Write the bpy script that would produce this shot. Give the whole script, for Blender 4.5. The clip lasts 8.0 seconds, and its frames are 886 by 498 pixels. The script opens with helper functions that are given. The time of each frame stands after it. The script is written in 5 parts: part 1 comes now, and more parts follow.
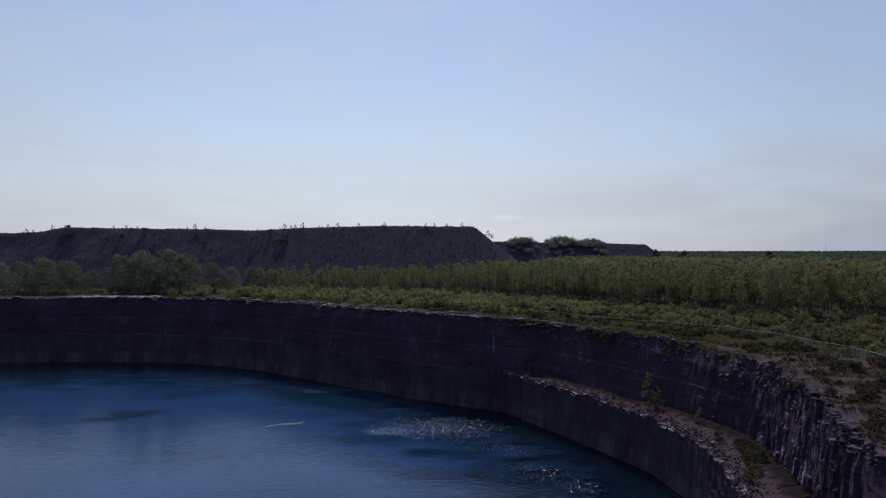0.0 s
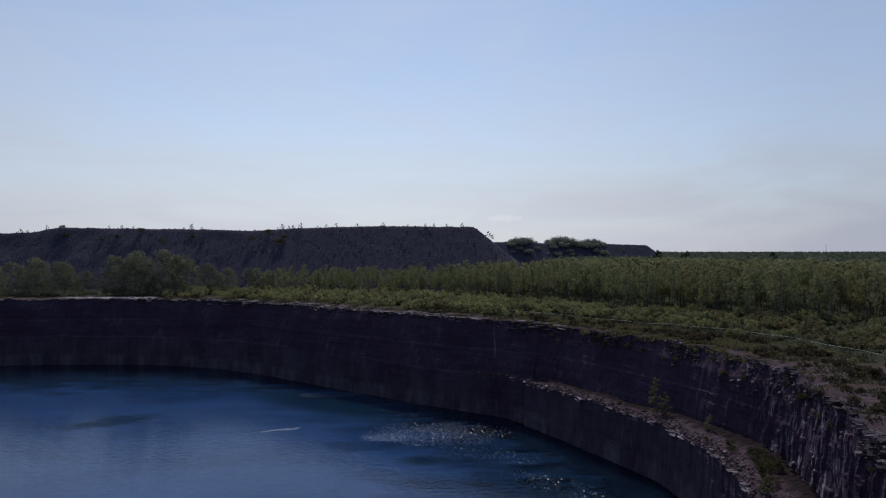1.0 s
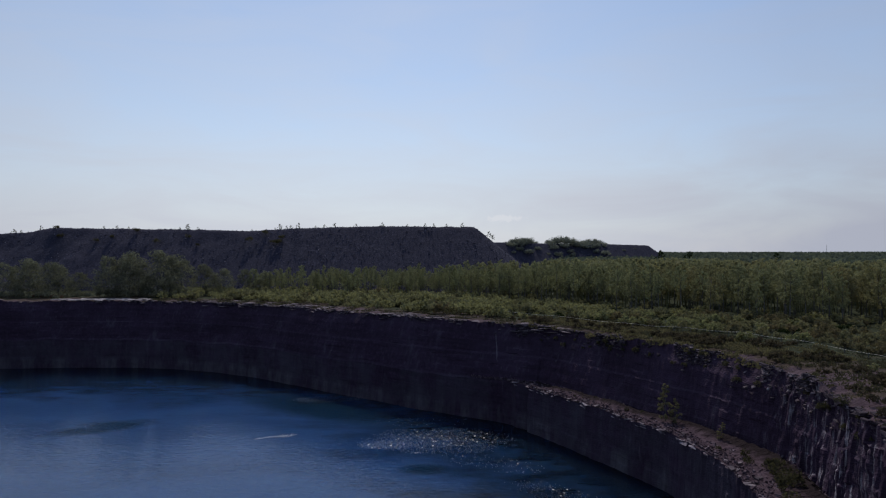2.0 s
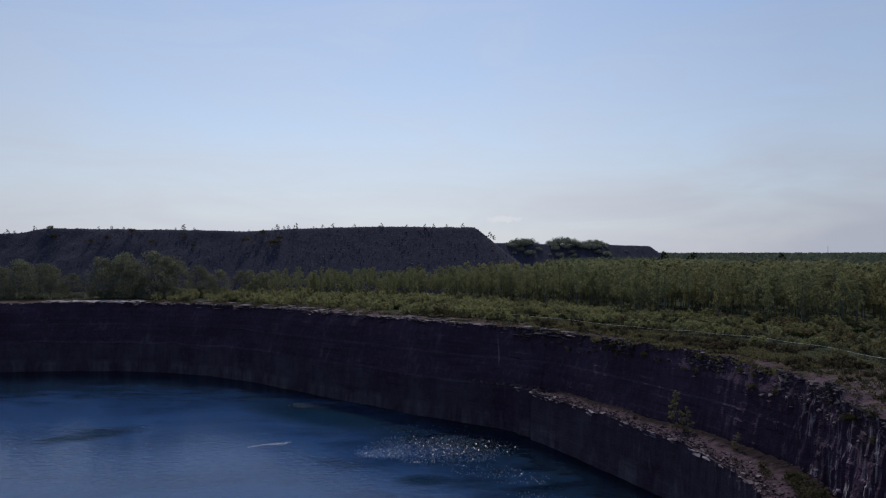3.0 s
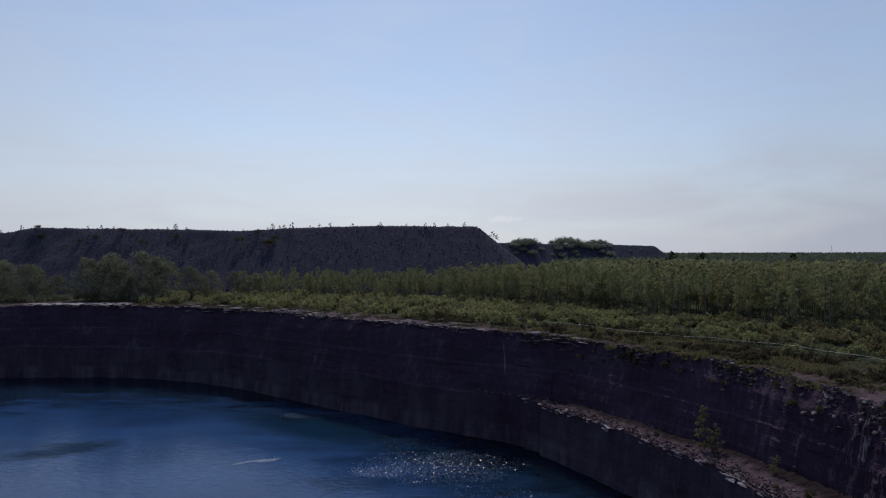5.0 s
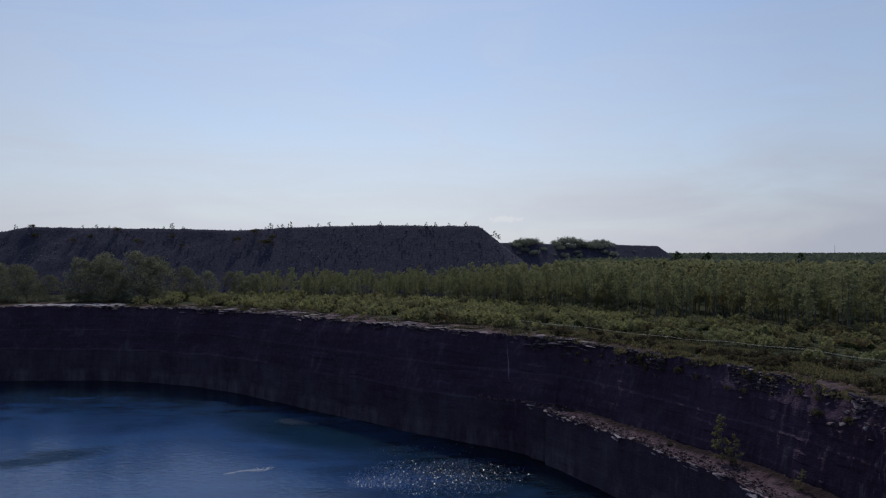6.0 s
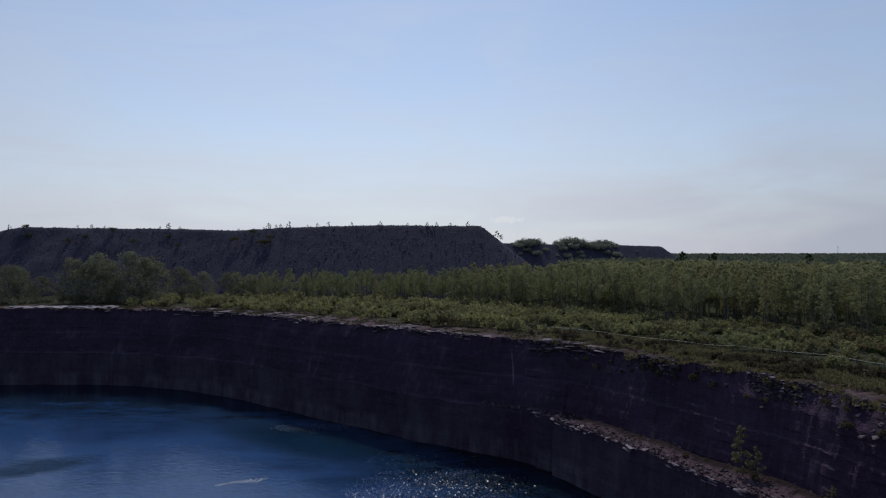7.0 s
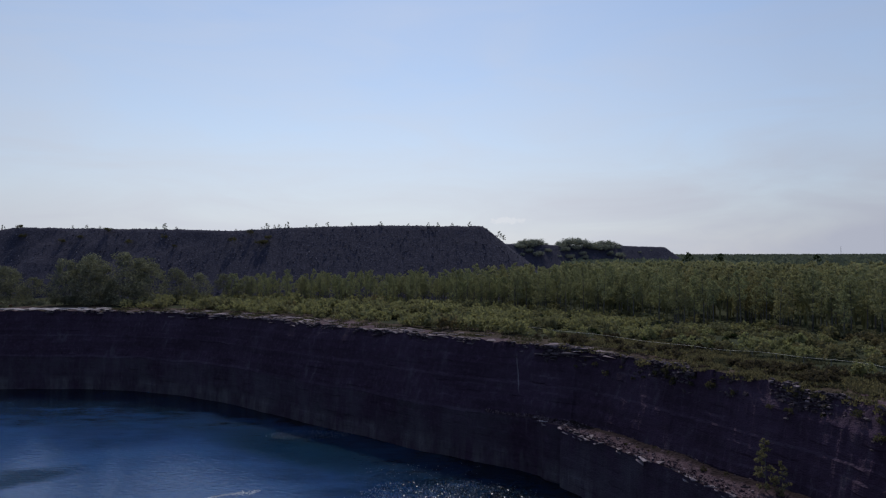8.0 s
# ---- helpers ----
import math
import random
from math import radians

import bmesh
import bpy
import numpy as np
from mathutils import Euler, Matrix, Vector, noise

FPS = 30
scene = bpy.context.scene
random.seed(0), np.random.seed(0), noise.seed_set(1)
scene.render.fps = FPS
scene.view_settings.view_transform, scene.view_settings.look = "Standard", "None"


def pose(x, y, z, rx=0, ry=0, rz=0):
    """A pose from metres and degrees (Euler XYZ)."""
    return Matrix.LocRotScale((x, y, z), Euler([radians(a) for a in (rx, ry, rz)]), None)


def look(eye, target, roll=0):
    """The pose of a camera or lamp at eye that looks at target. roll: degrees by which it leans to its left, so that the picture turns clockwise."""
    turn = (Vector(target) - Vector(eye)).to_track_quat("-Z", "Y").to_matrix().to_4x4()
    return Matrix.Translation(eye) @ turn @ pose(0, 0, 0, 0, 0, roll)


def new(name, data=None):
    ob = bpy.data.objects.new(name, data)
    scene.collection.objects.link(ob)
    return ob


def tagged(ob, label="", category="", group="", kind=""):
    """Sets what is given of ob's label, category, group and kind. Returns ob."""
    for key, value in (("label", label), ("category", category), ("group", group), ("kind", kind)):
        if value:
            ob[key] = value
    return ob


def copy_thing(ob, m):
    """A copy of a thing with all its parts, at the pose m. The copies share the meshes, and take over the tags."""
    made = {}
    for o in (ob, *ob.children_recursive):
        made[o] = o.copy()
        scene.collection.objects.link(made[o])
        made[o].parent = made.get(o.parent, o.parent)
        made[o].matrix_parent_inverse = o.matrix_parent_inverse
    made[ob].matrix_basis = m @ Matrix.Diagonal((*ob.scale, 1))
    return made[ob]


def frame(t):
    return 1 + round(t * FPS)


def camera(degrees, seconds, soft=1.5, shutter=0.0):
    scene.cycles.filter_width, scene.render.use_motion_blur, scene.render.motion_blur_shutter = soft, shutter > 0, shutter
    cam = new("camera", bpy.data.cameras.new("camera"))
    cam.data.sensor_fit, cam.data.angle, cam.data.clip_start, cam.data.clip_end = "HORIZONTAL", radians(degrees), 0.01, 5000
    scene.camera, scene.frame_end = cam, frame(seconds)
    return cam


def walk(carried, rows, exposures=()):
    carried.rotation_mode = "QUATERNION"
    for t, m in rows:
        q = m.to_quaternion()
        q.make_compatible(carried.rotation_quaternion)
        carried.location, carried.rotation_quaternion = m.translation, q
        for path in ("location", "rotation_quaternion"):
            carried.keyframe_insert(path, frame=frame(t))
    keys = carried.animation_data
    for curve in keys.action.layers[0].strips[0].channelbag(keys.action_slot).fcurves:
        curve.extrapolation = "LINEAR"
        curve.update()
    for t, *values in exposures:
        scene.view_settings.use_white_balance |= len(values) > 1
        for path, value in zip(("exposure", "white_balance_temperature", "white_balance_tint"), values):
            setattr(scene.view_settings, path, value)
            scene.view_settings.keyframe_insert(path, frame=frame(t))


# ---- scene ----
cam = camera(74.6, 8.0, soft=1.18)
METRES, EYE, TILT, LEAN, TURN = 33.0, 35.2, 0.28, 0.0, 0.0
ROWS = [
    (0.0, 0.0, 0.0, 0.0, -0.0, 0.0, -0.0),
    (0.5, -0.0024, 0.0475, -0.0001, -0.03, 0.04, -0.01),
    (1.0, -0.0045, 0.0994, 0.0003, -0.06, 0.06, -0.02),
    (1.5, -0.0073, 0.1535, 0.0027, -0.09, 0.06, 0.0),
    (3.0, -0.0108, 0.3353, 0.0024, -0.11, 0.16, 0.0),
    (3.5, -0.0126, 0.3978, 0.0025, -0.1, 0.16, 0.01),
    (4.0, -0.013, 0.4618, 0.003, -0.08, 0.14, 0.04),
    (4.5, -0.0158, 0.5259, 0.0032, -0.08, 0.15, 0.04),
    (6.0, -0.0162, 0.73, -0.0005, 0.06, 0.18, 0.01),
    (6.5, -0.0193, 0.7962, -0.001, 0.09, 0.18, 0.01),
    (7.0, -0.0204, 0.8653, -0.0014, 0.16, 0.23, 0.02),
    (7.5, -0.0236, 0.933, -0.0019, 0.19, 0.26, 0.02),
    (8.0, -0.0256, 0.9993, -0.0024, 0.26, 0.31, 0.02),
]
walk(cam, [(t, pose(0, 0, EYE, TILT, LEAN, TURN) @ pose(METRES * x, METRES * y, METRES * z, 90 + pitch, roll, yaw)) for t, x, y, z, yaw, pitch, roll in ROWS],
     exposures=[(0.0, 0.0), (7.7, 0.0), (7.8, 0.06), (8.0, 0.06)])


# ---- world and sun ----
SUN_AZ, SUN_EL = -3.0, 52.5      # degrees from +y towards +x, degrees up
sun_dir = Vector((math.sin(radians(SUN_AZ)) * math.cos(radians(SUN_EL)), math.cos(radians(SUN_AZ)) * math.cos(radians(SUN_EL)), math.sin(radians(SUN_EL))))
world = bpy.data.worlds.new("sky")
scene.world = world
world.use_nodes = True
wt = world.node_tree
wt.nodes.clear()


def wnode(kind, **inputs):
    n = wt.nodes.new(kind)
    for k, v in inputs.items():
        n.inputs[k].default_value = v
    return n


def wramp(fac, stops):
    r = wt.nodes.new("ShaderNodeValToRGB")
    while len(r.color_ramp.elements) < len(stops):
        r.color_ramp.elements.new(0.5)
    for el, (p, c) in zip(r.color_ramp.elements, stops):
        el.position, el.color = p, (*c, 1)
    wt.links.new(fac, r.inputs["Fac"])
    return r.outputs["Color"]


w_sky = wt.nodes.new("ShaderNodeTexSky")
w_sky.sky_type = "NISHITA"
w_sky.sun_disc = False
w_sky.sun_elevation = radians(SUN_EL)
w_sky.sun_rotation = radians(SUN_AZ)
w_sky.altitude = 100
w_sky.air_density = 1.0
w_sky.dust_density = 0.3
w_sky.ozone_density = 2.0
w_clear = wnode("ShaderNodeBackground", Strength=0.122)
wt.links.new(w_sky.outputs["Color"], w_clear.inputs["Color"])

# thin late-summer haze: thick towards the horizon, brightest on the sun's side
w_dir = wt.nodes.new("ShaderNodeTexCoord").outputs["Generated"]
w_xyz = wt.nodes.new("ShaderNodeSeparateXYZ")
wt.links.new(w_dir, w_xyz.inputs["Vector"])
w_flat = wnode("ShaderNodeVectorMath")
w_flat.operation = "MULTIPLY"
w_flat.inputs[1].default_value = (1, 1, 0)
wt.links.new(w_dir, w_flat.inputs[0])
w_norm = wt.nodes.new("ShaderNodeVectorMath")
w_norm.operation = "NORMALIZE"
wt.links.new(w_flat.outputs["Vector"], w_norm.inputs[0])
w_dot = wt.nodes.new("ShaderNodeVectorMath")
w_dot.operation = "DOT_PRODUCT"
w_dot.inputs[1].default_value = (math.sin(radians(-9)), math.cos(radians(-9)), 0)
wt.links.new(w_norm.outputs["Vector"], w_dot.inputs[0])
w_side = wt.nodes.new("ShaderNodeMath")
w_side.operation = "MULTIPLY_ADD"
w_side.inputs[1].default_value, w_side.inputs[2].default_value = 0.5, 0.5
wt.links.new(w_dot.outputs["Value"], w_side.inputs[0])
w_haze = wnode("ShaderNodeBackground", Strength=1.0)
wt.links.new(wramp(w_side.outputs["Value"], [(0.0, (0.17, 0.20, 0.28)), (0.5, (0.27, 0.30, 0.39)), (0.88, (0.418, 0.443, 0.53)), (1.0, (0.592, 0.621, 0.7))]), w_haze.inputs["Color"])
w_thick = wramp(w_xyz.outputs["Z"], [(0.0, (0.97,) * 3), (0.07, (0.88,) * 3), (0.2, (0.55,) * 3), (0.4, (0.3,) * 3), (1.0, (0.1,) * 3)])
# faint drawn-out cirrus
w_map = wt.nodes.new("ShaderNodeMapping")
w_map.inputs["Scale"].default_value = (2.0, 2.0, 9.0)
w_map.inputs["Rotation"].default_value = (0.1, 0.12, 0.3)
wt.links.new(w_dir, w_map.inputs["Vector"])
w_wisp = wnode("ShaderNodeTexNoise", Scale=1.6, Detail=6.0, Roughness=0.55, Distortion=0.7)
wt.links.new(w_map.outputs["Vector"], w_wisp.inputs["Vector"])
w_veil = wt.nodes.new("ShaderNodeMath")
w_veil.operation = "MULTIPLY_ADD"
w_veil.inputs[1].default_value, w_veil.inputs[2].default_value = 0.55, -0.27
wt.links.new(w_wisp.outputs["Fac"], w_veil.inputs[0])
w_fac = wt.nodes.new("ShaderNodeMath")
w_fac.operation = "ADD"
w_fac.use_clamp = True
wt.links.new(w_thick, w_fac.inputs[0])
wt.links.new(w_veil.outputs["Value"], w_fac.inputs[1])
# one small fair-weather cloud far off, low over the plain
w_cl = wt.nodes.new("ShaderNodeMapping")
w_cl.vector_type = "TEXTURE"
w_cl.inputs["Location"].default_value = (math.sin(radians(6.1)), math.cos(radians(6.1)), 0.0585)
w_cl.inputs["Scale"].default_value = (0.042, 0.2, 0.0085)
wt.links.new(w_dir, w_cl.inputs["Vector"])
w_len = wt.nodes.new("ShaderNodeVectorMath")
w_len.operation = "LENGTH"
wt.links.new(w_cl.outputs["Vector"], w_len.inputs[0])
w_puff = wnode("ShaderNodeTexNoise", Scale=110.0, Detail=5.0, Roughness=0.7)
wt.links.new(w_dir, w_puff.inputs["Vector"])
w_body = wt.nodes.new("ShaderNodeMath")
w_body.operation = "SUBTRACT"
wt.links.new(w_puff.outputs["Fac"], w_body.inputs[0])
w_half = wt.nodes.new("ShaderNodeMath")
w_half.operation = "MULTIPLY"
w_half.inputs[1].default_value = 0.5
wt.links.new(w_len.outputs["Value"], w_half.inputs[0])
wt.links.new(w_half.outputs["Value"], w_body.inputs[1])
w_cover = wramp(w_body.outputs["Value"], [(0.12, (0, 0, 0)), (0.32, (0.45, 0.45, 0.45))])
w_white = wnode("ShaderNodeBackground", Color=(0.74, 0.75, 0.79, 1), Strength=1.0)
w_top = wt.nodes.new("ShaderNodeMixShader")
w_mix = wt.nodes.new("ShaderNodeMixShader")
wt.links.new(w_fac.outputs["Value"], w_mix.inputs["Fac"])
wt.links.new(w_clear.outputs["Background"], w_mix.inputs[1])
wt.links.new(w_haze.outputs["Background"], w_mix.inputs[2])
w_out = wt.nodes.new("ShaderNodeOutputWorld")
wt.links.new(w_cover, w_top.inputs["Fac"])
wt.links.new(w_mix.outputs["Shader"], w_top.inputs[1])
wt.links.new(w_white.outputs["Background"], w_top.inputs[2])
# below the horizon there is only dark earth
w_low = wt.nodes.new("ShaderNodeMath")
w_low.operation = "LESS_THAN"
w_low.inputs[1].default_value = -0.012
wt.links.new(w_xyz.outputs["Z"], w_low.inputs[0])
w_earth = wnode("ShaderNodeBackground", Color=(0.02, 0.018, 0.015, 1), Strength=1.0)
w_all = wt.nodes.new("ShaderNodeMixShader")
wt.links.new(w_low.outputs["Value"], w_all.inputs["Fac"])
wt.links.new(w_top.outputs["Shader"], w_all.inputs[1])
wt.links.new(w_earth.outputs["Background"], w_all.inputs[2])
wt.links.new(w_all.outputs["Shader"], w_out.inputs["Surface"])

sun_data = bpy.data.lights.new("sun", "SUN")
sun_data.energy = 2.0
sun_data.angle = radians(0.53)
sun_data.color = (1.0, 0.985, 0.965)
sun = new("sun", sun_data)
sun.matrix_world = look(sun_dir * 300, (0, 0, 0))


# ---- materials ----
class Nodes:
    """Short hand for building a node material."""

    def __init__(self, name, rough=0.9):
        self.mat = bpy.data.materials.new(name)
        self.mat.use_nodes = True
        self.t = self.mat.node_tree
        self.bsdf = self.t.nodes["Principled BSDF"]
        self.out = self.t.nodes["Material Output"]
        self.bsdf.inputs["Roughness"].default_value = rough
        self.coord = self.t.nodes.new("ShaderNodeTexCoord")

    def link(self, a, b):
        self.t.links.new(a, b)

    def mapped(self, scale):
        m = self.t.nodes.new("ShaderNodeMapping")
        m.inputs["Scale"].default_value = scale
        self.link(self.coord.outputs["Object"], m.inputs["Vector"])
        return m.outputs["Vector"]

    def noise(self, scale, detail=4, vec=None, rough=0.55, distort=0.0):
        n = self.t.nodes.new("ShaderNodeTexNoise")
        n.inputs["Scale"].default_value = scale
        n.inputs["Detail"].default_value = detail
        n.inputs["Roughness"].default_value = rough
        n.inputs["Distortion"].default_value = distort
        self.link(vec if vec else self.coord.outputs["Object"], n.inputs["Vector"])
        return n.outputs["Fac"]

    def voronoi(self, scale, vec=None, feature="F1"):
        n = self.t.nodes.new("ShaderNodeTexVoronoi")
        n.feature = feature
        n.inputs["Scale"].default_value = scale
        self.link(vec if vec else self.coord.outputs["Object"], n.inputs["Vector"])
        return n.outputs["Distance"]

    def ramp(self, fac, stops):
        r = self.t.nodes.new("ShaderNodeValToRGB")
        e = r.color_ramp.elements
        while len(e) < len(stops):
            e.new(0.5)
        for el, (p, c) in zip(e, stops):
            el.position = p
            el.color = (*c, 1) if isinstance(c, tuple) else (c, c, c, 1)
        self.link(fac, r.inputs["Fac"])
        return r.outputs["Color"]

    def mix(self, fac, a, b, mode="MIX"):
        m = self.t.nodes.new("ShaderNodeMix")
        m.data_type = "RGBA"
        m.blend_type = mode
        for sock, val in ((m.inputs[0], fac), (m.inputs[6], a), (m.inputs[7], b)):
            if hasattr(val, "is_output"):
                self.link(val, sock)
            elif isinstance(val, tuple):
                sock.default_value = (*val, 1)
            else:
                sock.default_value = val
        return m.outputs[2]

    def math(self, op, a, b=0.0):
        m = self.t.nodes.new("ShaderNodeMath")
        m.operation = op
        for sock, val in ((m.inputs[0], a), (m.inputs[1], b)):
            if hasattr(val, "is_output"):
                self.link(val, sock)
            else:
                sock.default_value = val
        return m.outputs[0]

    def attr(self, name):
        a = self.t.nodes.new("ShaderNodeAttribute")
        a.attribute_name = name
        return a.outputs["Fac"]

    def island(self):
        return self.t.nodes.new("ShaderNodeNewGeometry").outputs["Random Per Island"]

    def per_object(self):
        return self.t.nodes.new("ShaderNodeObjectInfo").outputs["Random"]

    def color(self, c):
        self.link(c, self.bsdf.inputs["Base Color"])

    def bump(self, height, strength=0.5, distance=0.2):
        b = self.t.nodes.new("ShaderNodeBump")
        b.inputs["Strength"].default_value = strength
        b.inputs["Distance"].default_value = distance
        self.link(height, b.inputs["Height"])
        self.link(b.outputs["Normal"], self.bsdf.inputs["Normal"])
        return b


def rock_wall_material():
    m = Nodes("quarry_limestone", 0.95)
    m.bsdf.inputs["Specular IOR Level"].default_value = 0.1
    beds = m.noise(1.0, 5, m.mapped((0.03, 0.03, 1.1)))
    streak = m.noise(1.0, 5, m.mapped((0.6, 0.6, 0.04)), 0.65)
    patch = m.noise(0.12, 4)
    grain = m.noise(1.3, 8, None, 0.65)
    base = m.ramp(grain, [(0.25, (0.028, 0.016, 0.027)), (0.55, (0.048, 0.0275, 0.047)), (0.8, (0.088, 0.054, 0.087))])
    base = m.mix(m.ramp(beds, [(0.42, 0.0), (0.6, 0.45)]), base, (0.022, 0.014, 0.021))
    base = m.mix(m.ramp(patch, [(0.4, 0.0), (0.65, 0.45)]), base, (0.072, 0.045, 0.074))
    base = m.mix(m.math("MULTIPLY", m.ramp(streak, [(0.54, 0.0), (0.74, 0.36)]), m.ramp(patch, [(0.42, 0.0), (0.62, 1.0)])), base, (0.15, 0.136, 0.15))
    thin = m.noise(1.0, 4, m.mapped((1.7, 1.7, 0.17)), 0.65)
    bare = m.noise(1.0, 3, m.mapped((0.16, 0.16, 0.07)))
    spot_ = m.t.nodes.new("ShaderNodeSeparateXYZ")
    m.link(m.coord.outputs["Object"], spot_.inputs["Vector"])
    # pale streaks at the near corner paint in edges that the sun grazes
    corner = m.ramp(m.math("DIVIDE", spot_.outputs["X"], 50.0), [(0.7, 0.0), (0.8, 1.0)])
    corner = m.math("MULTIPLY", corner, m.ramp(m.math("DIVIDE", spot_.outputs["Y"], 100.0), [(0.8, 1.0), (0.85, 0.0)]))
    pale_streaks = m.math("MULTIPLY", m.ramp(thin, [(0.55, 0.0), (0.62, 0.9)]), m.ramp(bare, [(0.4, 0.0), (0.52, 1.0)]))
    base = m.mix(m.math("MULTIPLY", pale_streaks, corner), base, (0.36, 0.31, 0.325))
    base = m.mix(m.math("MULTIPLY", m.math("MULTIPLY", m.ramp(thin, [(0.58, 0.0), (0.68, 0.28)]), m.ramp(bare, [(0.48, 0.0), (0.6, 1.0)])), m.math("SUBTRACT", 1.0, corner)), base, (0.14, 0.12, 0.14))
    # one narrow mineral streak where water seeps down the far face
    seep = m.math("ABSOLUTE", m.math("SUBTRACT", m.math("ADD", spot_.outputs["X"], m.math("MULTIPLY", m.noise(1.0, 3, m.mapped((0.1, 0.1, 0.5))), 0.5)), 11.7))
    seep = m.math("MULTIPLY", m.ramp(seep, [(0.02, 0.8), (0.13, 0.0)]), m.ramp(m.math("DIVIDE", spot_.outputs["Z"], 20.0), [(0.6, 0.0), (0.68, 0.75), (0.86, 0.4), (0.92, 0.0)]))
    base = m.mix(m.math("MULTIPLY", seep, m.math("GREATER_THAN", spot_.outputs["Y"], 110.0)), base, (0.26, 0.235, 0.25))
    # dust lying on the ledges
    lie = m.t.nodes.new("ShaderNodeSeparateXYZ")
    m.link(m.t.nodes.new("ShaderNodeNewGeometry").outputs["Normal"], lie.inputs["Vector"])
    dusty = m.math("MULTIPLY", m.ramp(lie.outputs["Z"], [(0.5, 0.0), (0.9, 0.16)]), m.ramp(patch, [(0.4, 0.2), (0.6, 1.0)]))
    base = m.mix(dusty, base, (0.15, 0.12, 0.135))
    # mineral crust left by the lake just above its level
    pos = m.t.nodes.new("ShaderNodeSeparateXYZ")
    m.link(m.coord.outputs["Object"], pos.inputs["Vector"])
    film_ = m.ramp(m.math("DIVIDE", pos.outputs["Z"], 10.0), [(0.0, 0.6), (0.82, 0.5), (0.9, 0.0)])
    base = m.mix(m.math("MULTIPLY", film_, m.ramp(m.noise(1.0, 5, m.mapped((0.2, 0.2, 0.1)), 0.65), [(0.36, 0.0), (0.62, 1.0)])), base, (0.085, 0.075, 0.09))
    crust = m.ramp(m.math("DIVIDE", pos.outputs["Z"], 6.0), [(0.0, 0.5), (0.4, 0.42), (0.62, 0.0)])
    base = m.mix(m.math("MULTIPLY", crust, m.ramp(m.noise(1.0, 4, m.mapped((0.27, 0.27, 0.06)), 0.7), [(0.46, 0.0), (0.66, 1.0)])), base, (0.17, 0.16, 0.165))
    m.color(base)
    joints = m.noise(1.0, 6, m.mapped((1.3, 1.3, 0.22)), 0.7)
    m.bump(m.mix(0.45, joints, m.noise(3.0, 8, m.mapped((1, 1, 2.2)))), 0.8, 0.5)
    return m.mat


def rubble_material(name, dark, mid, pale, scale=1.2):
    m = Nodes(name, 0.95)
    m.bsdf.inputs["Specular IOR Level"].default_value = 0.1
    c = m.ramp(m.noise(scale, 8, None, 0.7), [(0.3, dark), (0.5, mid), (0.72, pale)])
    v = m.voronoi(scale * 2.2)
    c = m.mix(m.ramp(v, [(0.05, 0.75), (0.4, 0.0)]), c, dark)
    m.color(c)
    m.bump(m.mix(0.5, v, m.noise(scale * 4, 6)), 0.8, 0.3)
    return m.mat


def bench_material(name, dark, mid, pale):
    """Rubble outside, painted darker along the foot of the face for shade and plants."""
    mat = rubble_material(name, dark, mid, pale)
    t = mat.node_tree
    bsdf = t.nodes["Principled BSDF"]
    stone = bsdf.inputs["Base Color"].links[0].from_socket
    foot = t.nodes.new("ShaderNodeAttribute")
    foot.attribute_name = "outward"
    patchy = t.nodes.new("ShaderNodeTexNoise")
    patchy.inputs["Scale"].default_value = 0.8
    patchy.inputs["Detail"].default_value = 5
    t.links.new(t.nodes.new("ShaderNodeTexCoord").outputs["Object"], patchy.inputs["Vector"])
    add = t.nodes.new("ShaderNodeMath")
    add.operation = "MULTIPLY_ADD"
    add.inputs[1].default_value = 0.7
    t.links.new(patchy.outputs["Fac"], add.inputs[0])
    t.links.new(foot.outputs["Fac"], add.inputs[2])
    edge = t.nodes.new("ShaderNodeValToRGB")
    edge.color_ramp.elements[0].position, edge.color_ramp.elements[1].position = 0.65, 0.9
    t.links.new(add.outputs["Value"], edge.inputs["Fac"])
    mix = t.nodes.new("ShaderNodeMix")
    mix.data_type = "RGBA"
    # dark foot colour: the face's shade and the low plants there
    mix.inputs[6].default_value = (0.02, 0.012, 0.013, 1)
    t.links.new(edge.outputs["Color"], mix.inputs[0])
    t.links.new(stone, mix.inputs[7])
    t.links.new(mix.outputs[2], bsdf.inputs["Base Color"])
    return mat


def stone_material(name, dark, pale):
    m = Nodes(name, 0.9)
    m.bsdf.inputs["Specular IOR Level"].default_value = 0.1
    c = m.mix(m.per_object(), dark, pale)
    c = m.mix(m.ramp(m.noise(2.0, 6), [(0.35, 0.0), (0.7, 0.55)]), c, tuple(0.55 * v for v in dark))
    m.color(c)
    m.bump(m.noise(4.0, 8), 0.7, 0.12)
    return m.mat


def scree_material(name, dark, pale):
    """Loose stones in one mesh: each stone its own tone."""
    m = Nodes(name, 0.9)
    m.bsdf.inputs["Specular IOR Level"].default_value = 0.1
    c = m.mix(m.math("POWER", m.island(), 2.2), dark, pale)
    m.color(m.mix(m.ramp(m.noise(2.5, 5), [(0.4, 0.0), (0.7, 0.4)]), c, dark))
    return m.mat


